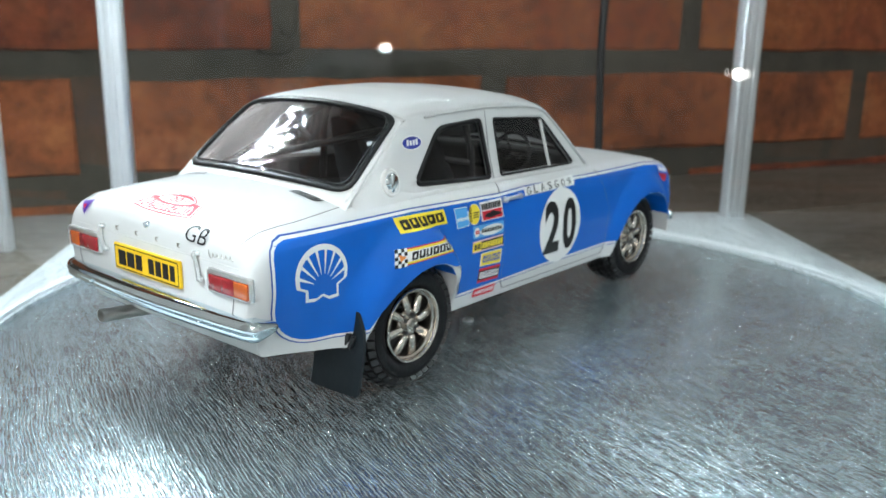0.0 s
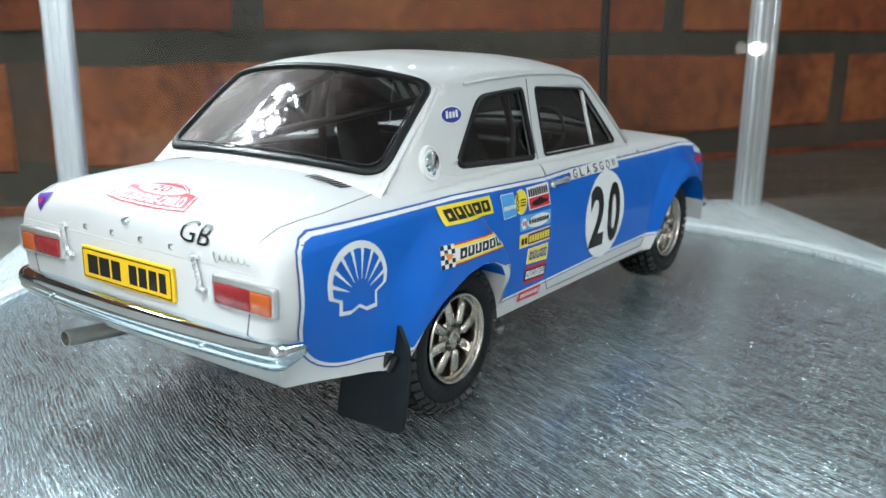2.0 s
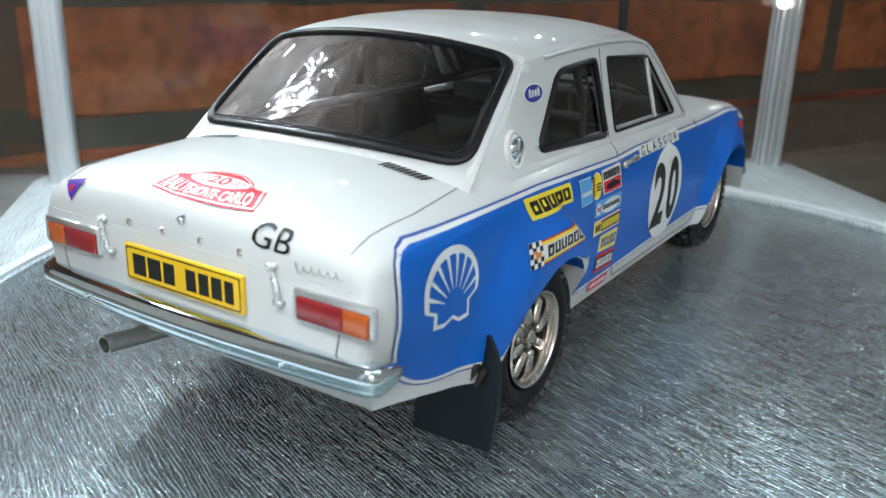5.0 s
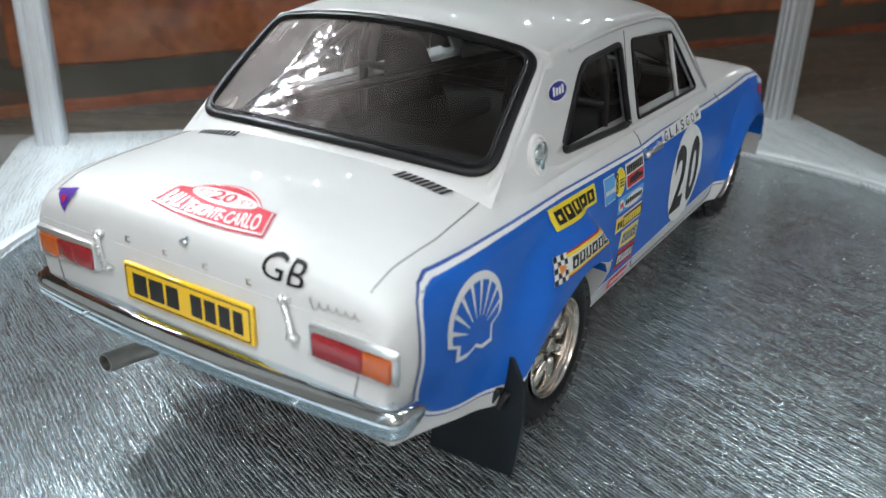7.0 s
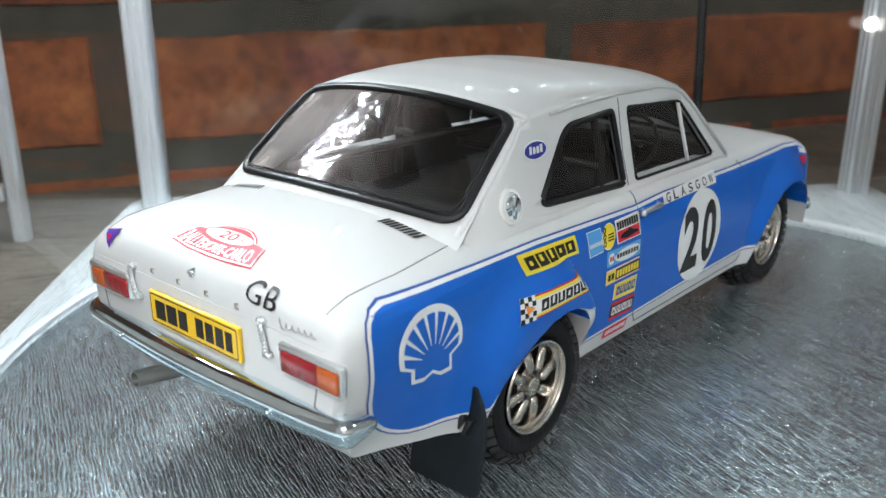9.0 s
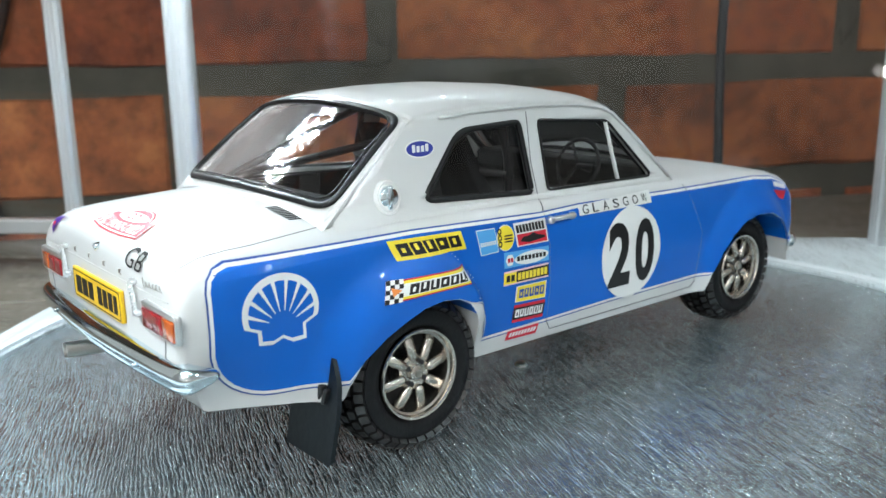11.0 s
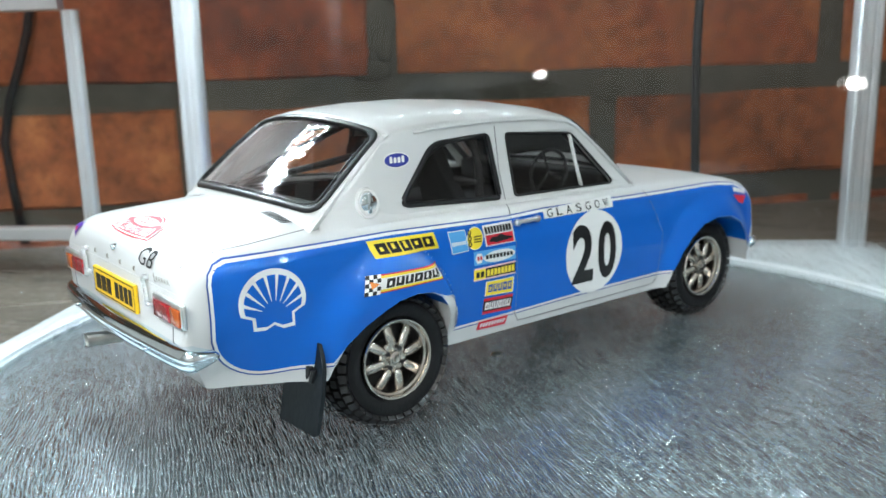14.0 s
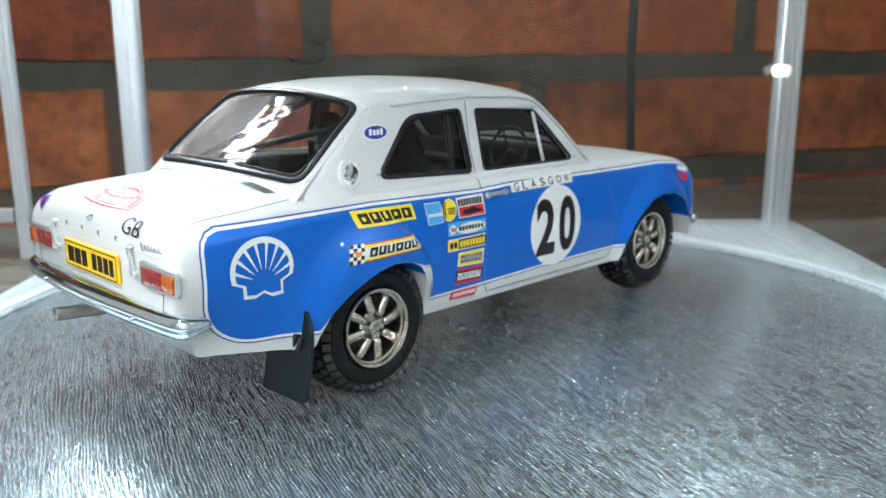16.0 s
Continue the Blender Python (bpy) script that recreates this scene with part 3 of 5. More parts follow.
for way, ln in ((-U, 180.0), ):
    for z in (NEXT_Z0, NEXT_Z1):
        bm = bmesh.new()
        c = NEXT_C + way * (3.1 + ln / 2)
        box(bm, c.x, c.y, z, ln, 5, 5, 0.5, m=Matrix.Rotation(math.atan2(way.y, way.x), 4, "Z"))
        part("rail", bm, ALU, NEXT, "pale metal edge rail", smooth=False)
    make_post(NEXT_C + way * (ln + 6.2), NEXT, NEXT_Z1 - 2.6, -9.8, 5.0)

# ---- the room: shelf, brick wall, other walls, ceiling ----
SHELF_Z = -10.0
WALL_PHI, WALL_D = radians(61.85), 229.4
WU, WN = Vector((math.cos(WALL_PHI), math.sin(WALL_PHI), 0)), Vector((-math.sin(WALL_PHI), math.cos(WALL_PHI), 0))
BRICK_L, BRICK_H, JOINT, COURSE0, RUN0 = 212.8, 41.0, 12.2, 5.5, 50.1


def wall_point(s, depth, z):
    """A point on the brick wall: along it, out of it towards the room, and up."""
    return WU * s + WN * (WALL_D - depth) + Vector((0, 0, z))


WEST, BRICK_END = -1700.0, -322.0


def make_room():
    bm = bmesh.new()
    for s0, s1, z0, z1 in ((BRICK_END, 1900, -900, 1900),):
        vs = [bm.verts.new(wall_point(s, d, z)) for d in (3.5, -150) for s, z in ((s0, z0), (s1, z0), (s1, z1), (s0, z1))]
    for f in ((0, 1, 2, 3), (7, 6, 5, 4), (0, 4, 5, 1), (1, 5, 6, 2), (2, 6, 7, 3), (3, 7, 4, 0)):
        bm.faces.new([vs[i] for i in f])
    bmesh.ops.recalc_face_normals(bm, faces=bm.faces)
    wall = structure(part("wall_north", bm, MORTAR, smooth=False), "bare red brick wall with thick cement joints", "wall")
    # other three walls, floor and ceiling
    # last one: unseen pale wall, added so chrome and disc mirror no bricks
    for nm, s0, s1, d0, d1 in (("wall_east", 1800, 1900, 3.6, 4300), ("wall_west", WEST - 100, WEST, 3.6, 4300), ("wall_south", WEST, 1800, 4200, 4300), ("wall_northwest", WEST, BRICK_END - 0.5, -150, 22)):
        bm = bmesh.new()
        vs = [bm.verts.new(wall_point(s, d, z)) for z in (-900, 1895) for s, d in ((s0, d0), (s1, d0), (s1, d1), (s0, d1))]
        for f in ((3, 2, 1, 0), (4, 5, 6, 7), (0, 1, 5, 4), (1, 2, 6, 5), (2, 3, 7, 6), (3, 0, 4, 7)):
            bm.faces.new([vs[i] for i in f])
        bmesh.ops.recalc_face_normals(bm, faces=bm.faces)
        structure(part(nm, bm, PAINTED, smooth=False), "plain painted room wall, added out of view", "wall")
    for nm, z0, z1, mt, lb in (("floor", -1000, -902, FLOOR, "plain room floor"), ("ceiling", 1902, 2000, CEIL, "plain white ceiling")):
        bm = bmesh.new()
        vs = [bm.verts.new(wall_point(s, d, z)) for z in (z0, z1) for s, d in ((WEST - 100, -150), (1900, -150), (1900, 4300), (WEST - 100, 4300))]
        for f in ((3, 2, 1, 0), (4, 5, 6, 7), (0, 1, 5, 4), (1, 2, 6, 5), (2, 3, 7, 6), (3, 0, 4, 7)):
            bm.faces.new([vs[i] for i in f])
        bmesh.ops.recalc_face_normals(bm, faces=bm.faces)
        structure(part(nm, bm, mt, smooth=False), lb, nm)
    # shelf of planks against the wall
    shelf = thing("shelf", "grey-brown wooden shelf of planks along the brick wall", "shelf")
    for k in range(5):
        bm = bmesh.new()
        c = wall_point(565, 8 + 49 + 98 * k, SHELF_Z - 9)
        box(bm, c.x, c.y, c.z, 1680, 96.5, 18, 0.8, m=Matrix.Rotation(WALL_PHI, 4, "Z"))
        part("plank", bm, SHELF, shelf, smooth=False)
    for s in (-230, 500, 1300):
        for d in (60, 440):
            bm = bmesh.new()
            c = wall_point(s, d, (-900 + SHELF_Z - 18.2) / 2)
            box(bm, c.x, c.y, c.z, 50, 50, 900 + SHELF_Z - 20, 1.0, m=Matrix.Rotation(WALL_PHI, 4, "Z"))
            part("leg", bm, SHELF, shelf, smooth=False)
    # unseen panel for the added room light
    lamp = thing("ceiling_light", "square white light panel, added out of view", "ceiling light")
    bm = bmesh.new()
    box(bm, 1600, -2200, 1890, 1240, 1240, 22, 4)
    part("frame", bm, CEIL, lamp, smooth=False)
    return wall


WALL = make_room()

# cables hanging between case and wall
bm = bmesh.new()
p0 = Vector((-28, 172, 0))
tube(bm, [p0 + Vector((0.6 * math.sin(k * 0.5), 0.4 * math.cos(k * 0.4), SHELF_Z + 2 + k * 8.0)) for k in range(0, 36)], 1.55, n=10)
tagged(part("power_cable", bm, BLACK_CABLE), "black power cable hanging down behind the case", "cable")
bm = bmesh.new()
tube(bm, [wall_point(s, 7.4, z) for s, z in ((-98, 150), (-99, 120), (-101.7, 94), (-104.6, 81), (-109.4, 67), (-115, 53), (-118.8, 36), (-118, 17), (-116, -8))], 1.8, n=10)
tagged(part("power_cable", bm, BLACK_CABLE), "thin black cable curving down the brick wall", "cable")

# a lamp across the room, mirrored in the back pane
lamp = thing("wall_lamp", "small round white wall lamp across the room", "lamp")
bm = bmesh.new()
bmesh.ops.create_uvsphere(bm, u_segments=20, v_segments=12, radius=10)
bmesh.ops.translate(bm, vec=(772, -713, 26), verts=bm.verts)
part("globe", bm, LAMP_GLOW, lamp, "glowing white globe")
bm = bmesh.new()
c = Vector((772, -713, 26))
rod(bm, c - WU * 8.0, c - WU * 12.6, 3, 12)
rod(bm, c - WU * 11.6, c - WU * 12.9, 9, 20)
part("bracket", bm, PLASTIC, lamp)

# reflected glint at the rear corner post, put in as a glowing bead
bm = bmesh.new()
c = POST_B + Vector((0, 0, 55.8)) + V * 4.4 - U * 4.6
bmesh.ops.create_uvsphere(bm, u_segments=20, v_segments=12, radius=2.0)
bmesh.ops.translate(bm, vec=c, verts=bm.verts)
part("post_lamp", bm, emitter("glint_glow", (1.0, 0.97, 0.92), 9), CASE, "glowing bead on the corner post, standing in for a reflected glint")

# ---- the model car ----
CAR = thing("model_car", "white and blue scale model rally saloon with racing stickers", "model car")

ZS = [(-39.2, 33.2), (-38.9, 34.8), (-38.2, 35.9), (-37, 36.8), (-34, 37.9), (-30, 38.3), (-14, 39.0), (0, 39.3), (30, 39.0), (66, 38.2), (80, 37.3), (100, 36.2), (110, 35.0), (116, 33.4), (120, 31.2), (122.6, 28.4)]
ZC = [(-39.2, 34.0), (-38.9, 36.2), (-38.2, 37.5), (-37, 38.2), (-34, 39.4), (-32, 39.9), (-25, 40.9), (-14, 41.8), (0, 42.4), (60, 41.0), (72, 39.6), (90, 38.2), (104, 36.8), (113, 35.3), (118.5, 33.2), (121.4, 30.6), (122.6, 28.6)]
WIDE = [(-39.2, 0.945), (-38.8, 0.965), (-38, 0.98), (-36.5, 0.992), (-33, 1.003), (-25, 1.01), (0, 1.0), (80, 0.99), (104, 0.965), (115, 0.94), (119, 0.91), (121.6, 0.87), (122.6, 0.84)]
SIDE_X = [(0, 26.6), (0.35, 27.6), (0.9, 28.5), (1.7, 29.3), (3, 29.9), (5, 30.25), (9, 30.6), (14, 30.7), (18, 30.5), (22, 30.2), (24.5, 29.8), (27, 29.0)]
LOW = [(-39.2, 23.4), (-37.3, 21.9), (-36.4, 19.0), (-35.5, 16.6), (-34.8, 16.1), (-26, 15.3), (-16, 14.2), (14, 12.9), (78, 12.3), (114, 13.4), (118, 14.6), (122.6, 16.5)]
ARCH_R = [(-16.6, 12), (-15.2, 16.2), (-12.5, 20.0), (-8.5, 22.6), (-4.4, 24.5), (-1, 25.7), (3, 26.2), (6.2, 25.8), (8.6, 24.6), (10.4, 22.2), (11.7, 19.0), (12.5, 16), (13.0, 12)]
ARCH_F = [(79.0, 11), (80.6, 16.4), (83.2, 20.6), (86.5, 23.8), (91, 26.2), (97, 27.2), (103, 26.7), (108, 24.6), (111.3, 21.2), (113, 17), (113.8, 12)]


def low_edge(y):
    z = lerp_table(LOW, y)
    for arch in (ARCH_R, ARCH_F):
        if arch[0][0] < y < arch[-1][0]:
            z = max(z, lerp_table(arch, y))
    return z


def flare(y, z):
    """How far the wheel-arch bulges stand out."""
    dy, dz = y - 0.5, z - 13.8
    r = math.hypot(dy / (15.2 if dy > 0 else 22.0), dz / 21.5)
    sharp = smoothstep(0.0, 9.0, dy)
    out = 3.0 * (1 - smoothstep(0.66 + 0.18 * sharp, 1.06 - 0.08 * sharp, r))
    out *= 1 - smoothstep(7.5, 12.5, dy) * (1 - smoothstep(15.0, 24.0, z))
    dy, dz = y - 98, z - 12.5
    r = math.hypot(dy / (19 if dy > 0 else 21.5), dz / 21.5)
    return out + 2.4 * (1 - smoothstep(0.72, 1.02, r))


def side_x(y, z):
    d = max(lerp_table(ZS, y) - z, 0.0)
    crease = 0.06 * math.exp(-((z - 31.3) / 0.9) ** 2) * smoothstep(14, 20, y) * (1 - smoothstep(76, 84, y))
    tuck_in = 3.7 * (1 - smoothstep(14.0, 31.0, z)) * (1 - smoothstep(-36.5, -19.0, y))
    return lerp_table(SIDE_X, d) * lerp_table(WIDE, y) + flare(y, z) + crease - tuck_in


def deck_z(x, y):
    """Height of the boot lid and bonnet."""
    zs, zc = lerp_table(ZS, y), lerp_table(ZC, y)
    xs = side_x(y, zs)
    return zc - (zc - zs) * min(abs(x) / xs, 1.0) ** 2.6


def make_body():
    ys = [-39.2, -39.1, -38.95, -38.7, -38.35, -38, -37.5, -37, -36.2]
    y = -35.4
    while y < 114:
        ys.append(y)
        y += 0.45 if (-36 < y < 20 or 74 < y < 117) else 1.0
    ys += [114, 115, 116, 117, 118, 119, 119.8, 120.5, 121.1, 121.6, 122.0, 122.35, 122.6]
    rows_v = [0, 0.012, 0.03, 0.055, 0.085] + [0.12 + 0.88 * k / 39 for k in range(40)]
    rows_t = [k / 12 for k in range(13)]
    bm = bmesh.new()
    sections = []
    for y in ys:
        zs, zl = lerp_table(ZS, y), low_edge(y)
        xs = side_x(y, zs)
        right = [(xs * t, y, deck_z(xs * t, y)) for t in rows_t[:-1]]
        for v in rows_v:
            z = zs + (zl - zs) * v
            right.append((side_x(y, z), y, z))
        x, _, z = right[-1]
        right += [(x - 0.35, y, z - 0.12), (x - 0.9, y, z), (x - 9.0, y, z + 0.3)]
        sec = [bm.verts.new(p) for p in right]
        left = [sec[0]] + [bm.verts.new((-p[0], p[1], p[2])) for p in right[1:]]
        sections.append((sec, left))
    for y, (r0, l0), (r1, l1) in zip(ys, sections, sections[1:]):
        for k in range(len(r0) - 1):
            if -11.0 < y < 69.5 and r0[k + 1].co.x < 25.0 and k < 12:
                continue
            pair = (bm.faces.new((r0[k], r0[k + 1], r1[k + 1], r1[k])), bm.faces.new((l0[k + 1], l0[k], l1[k], l1[k + 1])))
            if k >= len(r0) - 4 and (-14 < y < 9.6 or 81 < y < 112):
                for f in pair:
                    f.material_index = 1
    # rear and front panels
    for (r, l), flip in ((sections[0], True), (sections[-1], False)):
        last = len(r) - 4
        for k in range(last):
            a = (r[k], l[k], l[k + 1], r[k + 1]) if k else (r[0], l[1], r[1])
            bm.faces.new(a[::-1] if flip else a)
    # valance: from behind the bumper down and forward to the lower edge, with a turned-up lip
    low = len(sections[0][0]) - 4
    tail = [(r[low], l[low]) for y, (r, l) in zip(ys, sections) if y < -34.8]
    tail.append(tuple(bm.verts.new((v.co.x * 0.985, v.co.y + 0.7, v.co.z + 0.15)) for v in tail[-1]))
    tail.append(tuple(bm.verts.new((v.co.x, v.co.y + 0.2, v.co.z + 1.6)) for v in tail[-1]))
    across = []
    for r, l in tail:
        row = [l] + [bm.verts.new(l.co.lerp(r.co, k / 8)) for k in range(1, 8)] + [r]
        across.append(row)
    for a, b in zip(across, across[1:]):
        for k in range(8):
            bm.faces.new((a[k], a[k + 1], b[k + 1], b[k]))
    bmesh.ops.remove_doubles(bm, verts=bm.verts, dist=1e-4)
    bmesh.ops.recalc_face_normals(bm, faces=bm.faces)
    return part("body", bm, [WHITE, BLUE], CAR, "gloss white bodyshell with flared arches", sharp=50)


BODY = make_body()


def on_side(off=0.1):
    return lambda y, z: (side_x(y, z) + off, y, z)


def on_left(off=0.1):
    return lambda y, z: (-side_x(y, z) - off, y, z)


def on_rear(off=0.12):
    return lambda x, z: (x, -39.2 - off, z)


def on_deck(off=0.1):
    return lambda x, y: (x, y, deck_z(x, y) + off)


def decal(name, loops, mat, place, label="", step=0.9, parent=None):
    bm = bmesh.new()
    sheet(bm, loops, place, step)
    return part(name, bm, mat, parent or BODY, label)


# blue side panels with a pin line round them
def blue_outline(grow):
    top = [(0, 36.9), (14, 36.4), (28.5, 35.9), (39, 36.1), (60, 35.6), (99.8, 34.6), (109, 33.6), (115.5, 31.4)]
    g = grow
    pts = [(-34.5 - g, 27.0), (-34.6 - g, 30), (-34.5 - g, 34.2), (-34.1 - g * 0.92, 35.5 + g * 0.35), (-33.1 - g * 0.6, 36.5 + g * 0.75), (-31.4 - g * 0.2, 36.95 + g)] + [(y, z + g) for y, z in top]
    pts += [(118.2 + g, 28.5), (118.7 + g, 22), (117 + g, 18 - g)]
    pts += [(114.3, 17.6 - g * 0.3)]
    pts += [(y, z + 0.12) for y, z in reversed([p for p in ARCH_F if 80.5 < p[0] < 113.5])]
    pts += [(79.8, 16.6 - g), (48, 16.9 - g), (29, 16.7 - g), (13.9, 16.7 - g)]
    pts += [(14.6 - g, 19.6), (14.0 - g * 0.7, 21.6 - g * 0.4), (12.7 - g * 0.5, 23.4 - g * 0.6), (10.8, 24.6 - g * 0.5), (9.2, 24.7)]
    pts += [(y, z + 0.12) for y, z in reversed([p for p in ARCH_R if -14 < p[0] < 8.0])]
    pts += [(-15.2, 17.5 - g), (-19.1, 17.7 - g)]
    pts += [(-25.6 - (8.9 + g) * math.sin(radians(a)), 26.4 - (8.6 + g) * math.cos(radians(a))) for a in range(0, 90, 10)]
    return pts


for where, fine in ((on_side, 0.6), (on_left, 1.2)):
    decal("pin_line", [blue_outline(0.75)], DKBLUE, where(0.12), "thin dark blue pin line", fine)
    decal("pin_gap", [blue_outline(0.50)], DWHITE, where(0.18), "thin white gap inside the pin line", fine)
    decal("blue_panel", [blue_outline(0.0)], BLUE, where(0.24), "large blue side panel", fine)


def quad(name, pts, mat, label="", off=0.2, where=on_side, parent=None, step=0.45):
    return decal(name, [[Vector(p) for p in pts]], mat, where(off), label, step, parent)


def inset(pts, k):
    c = sum((Vector(p) for p in pts), Vector((0, 0))) / len(pts)
    return [c + (Vector(p) - c) * k for p in pts]


def field(pts, u0, v0, u1, v1, shear=0.0):
    """A sub-field of a four-cornered sticker; corners top left, top right, bottom right, bottom left."""
    tl, tr, br, bl = (Vector(p) for p in pts)

    def at(u, v):
        return (tl * (1 - u) + tr * u) * (1 - v) + (bl * (1 - u) + br * u) * v
    return [at(u0 + shear, v0), at(u1 + shear, v0), at(u1, v1), at(u0, v1)]


def bars(parent, pts, mat, count, u0, v0, u1, v1, off, shear=0.0, gap=0.22, slot=None):
    """A brand name shown as a row of plain bars."""
    w = (u1 - u0) / count
    for k in range(count):
        bm = bmesh.new()
        sheet(bm, [field(pts, u0 + k * w, v0, u0 + (k + 1 - gap) * w, v1, shear)], on_side(off), 0.6)
        b = part("bar", bm, mat, parent, smooth=False)
        if slot is not None:
            bm = bmesh.new()
            v = v0 + (v1 - v0) * (0.42 if k % 2 else 0.5)
            sheet(bm, [field(pts, u0 + (k + 0.26) * w, v - 0.09 * (1 + k % 3), u0 + (k + 0.52) * w, v + 0.13, shear)], on_side(off + 0.04), 0.6)
            part("slot", bm, slot, parent, smooth=False)


def side_stickers():
    s = quad("sticker", [(-5.5, 36.6), (9.5, 36.1), (10.4, 33.0), (-4.4, 33.5)], DYELLOW, "yellow brand sticker with a black bar", 0.32)
    p = [(-5.5, 36.6), (9.5, 36.1), (10.4, 33.0), (-4.4, 33.5)]
    bars(s, p, DBLACK, 5, 0.08, 0.20, 0.97, 0.82, 0.38, 0, 0.12, DYELLOW)
    p = [(-7.4, 31.0), (9.2, 30.7), (8.8, 28.0), (-8.6, 27.9)]
    s = quad("sticker", field(p, 0.16, 0.0, 1, 1), DRED, "white and orange brand sticker with a chequer", 0.32)
    quad("edge", field(p, 0.16, 0.07, 0.99, 0.93), DYELLOW, off=0.36, parent=s)
    quad("field", field(p, 0.17, 0.2, 0.985, 0.8), DWHITE, off=0.40, parent=s)
    quad("chequer_field", field(p, 0.0, -0.03, 0.18, 1.03), DWHITE, off=0.40, parent=s)
    bm = bmesh.new()
    for i in range(4):
        for j in range(5):
            if (i + j) % 2 == 0:
                sheet(bm, [field(p, 0.18 * i / 4, -0.03 + 1.06 * j / 5, 0.18 * (i + 1) / 4, -0.03 + 1.06 * (j + 1) / 5)], on_side(0.44), 0)
    part("chequer", bm, DBLACK, s, smooth=False)
    quad("arrow", [(-6.9, 30.1), (-5.2, 29.5), (-6.9, 28.8)], DORANGE, off=0.48, parent=s)
    bars(s, p, DBLACK, 6, 0.24, 0.26, 0.95, 0.76, 0.45, 0.012, 0.14, DWHITE)
    p = [(12.7, 35.6), (17.0, 35.5), (17.6, 31.3), (13.5, 31.2)]
    s = quad("sticker", p, DWHITE, "light blue square brand sticker", 0.32)
    quad("field", inset(p, 0.93), DCYAN, off=0.36, parent=s)
    bars(s, p, DWHITE, 8, 0.08, 0.50, 0.95, 0.66, 0.40)
    s = decal("sticker", [ellipse(19.3, 33.45, 2.1, 2.25)], DWHITE, on_side(0.33), "round yellow brand sticker")
    decal("field", [ellipse(19.35, 33.45, 1.95, 2.1)], DYELLOW, on_side(0.37), parent=s)
    bm = bmesh.new()
    for cz in (34.7, 33.6, 32.5):
        sheet(bm, [ellipse(17.95, cz, 0.5, 0.55, 16), ellipse(17.95, cz, 0.25, 0.28, 16)], on_side(0.41), 0)
    for k in range(3):
        sheet(bm, [[(19.0, 33.9 - 0.5 * k), (20.9, 33.85 - 0.5 * k), (20.9, 33.6 - 0.5 * k), (19.0, 33.65 - 0.5 * k)]], on_side(0.41), 0)
    part("mark", bm, DBLACK, s, smooth=False)
    p = [(21.4, 35.6), (29.3, 35.6), (29.8, 31.3), (22.0, 31.4)]
    s = quad("sticker", p, DWHITE, "white and red brand sticker with a black car shape", 0.32)
    bars(s, p, DBLACK, 9, 0.05, 0.10, 0.95, 0.42, 0.37)
    quad("field", field(p, 0.04, 0.48, 0.96, 0.95), DRED, off=0.37, parent=s)
    quad("car_shape", [(22.8, 32.3), (23.4, 33.0), (25.0, 33.1), (26.0, 33.5), (27.0, 33.0), (28.9, 32.6), (28.9, 32.2), (25, 31.9)], DBLACK, off=0.42, parent=s)
    p = [(18.7, 30.9), (29.8, 30.5), (29.8, 27.8), (18.8, 28.1)]
    s = quad("sticker", p, DCYAN, "light blue brand sticker with a white oval", 0.32)
    decal("oval", [ellipse(25.4, 29.2, 4.2, 1.15)], DWHITE, on_side(0.37), parent=s)
    decal("oval", [ellipse(20.1, 29.4, 1.05, 1.1, 6)], DWHITE, on_side(0.37), parent=s)
    bars(s, p, DRED, 2, 0.07, 0.38, 0.20, 0.66, 0.41)
    bars(s, p, DBLACK, 8, 0.27, 0.36, 0.94, 0.66, 0.41)
    p = [(18.7, 27.5), (29.7, 27.4), (29.7, 24.8), (18.5, 25.0)]
    s = quad("sticker", p, DPINK, "yellow and black brand sticker", 0.32)
    quad("field", field(p, 0.0, 0.12, 0.27, 0.88), DYELLOW, off=0.37, parent=s)
    quad("field", field(p, 0.27, 0.12, 1, 0.88), DBLACK, off=0.37, parent=s)
    bars(s, p, DBLACK, 2, 0.05, 0.3, 0.25, 0.75, 0.41)
    bars(s, p, DYELLOW, 8, 0.30, 0.26, 0.98, 0.76, 0.41)
    p = [(21.7, 24.4), (29.3, 24.2), (29.1, 21.0), (21.4, 21.5)]
    s = quad("sticker", p, DWHITE, "yellow brand sticker with blue bars", 0.32)
    quad("field", inset(p, 0.93), DYELLOW, off=0.36, parent=s)
    bars(s, p, DKBLUE, 5, 0.10, 0.22, 0.95, 0.76, 0.41, 0, 0.16, DYELLOW)
    p = [(21.3, 21.0), (29.2, 20.6), (28.7, 17.4), (20.9, 17.8)]
    s = quad("sticker", p, DRED, "black brand sticker with red edges", 0.32)
    quad("field", field(p, 0, 0.17, 1, 0.83), DBLACK, off=0.37, parent=s)
    bars(s, p, DWHITE, 6, 0.06, 0.27, 0.96, 0.73, 0.41, 0, 0.16, DBLACK)
    p = [(20.1, 16.4), (28.0, 16.3), (27.4, 14.4), (19.6, 14.7)]
    s = quad("sticker", p, DRED, "small red brand sticker", 0.34)
    bars(s, p, DWHITE, 9, 0.08, 0.28, 0.95, 0.72, 0.39, 0.02, 0.35)
    # start number and town name
    s = decal("number_roundel", [ellipse(53.6, 25.3, 9.1, 9.2, 64)], DWHITE, on_side(0.32), "white round start number field")
    bm = bmesh.new()
    lettering_in(bm, "2", [(46.6, 19.0), (53.2, 18.9), (53.2, 31.7), (46.4, 32.0)], on_side(0.38), 0.035, 1.5)
    lettering_in(bm, "0", [(54.6, 18.8), (60.6, 18.6), (60.6, 31.6), (54.6, 31.8)], on_side(0.38), 0.035, 1.5)
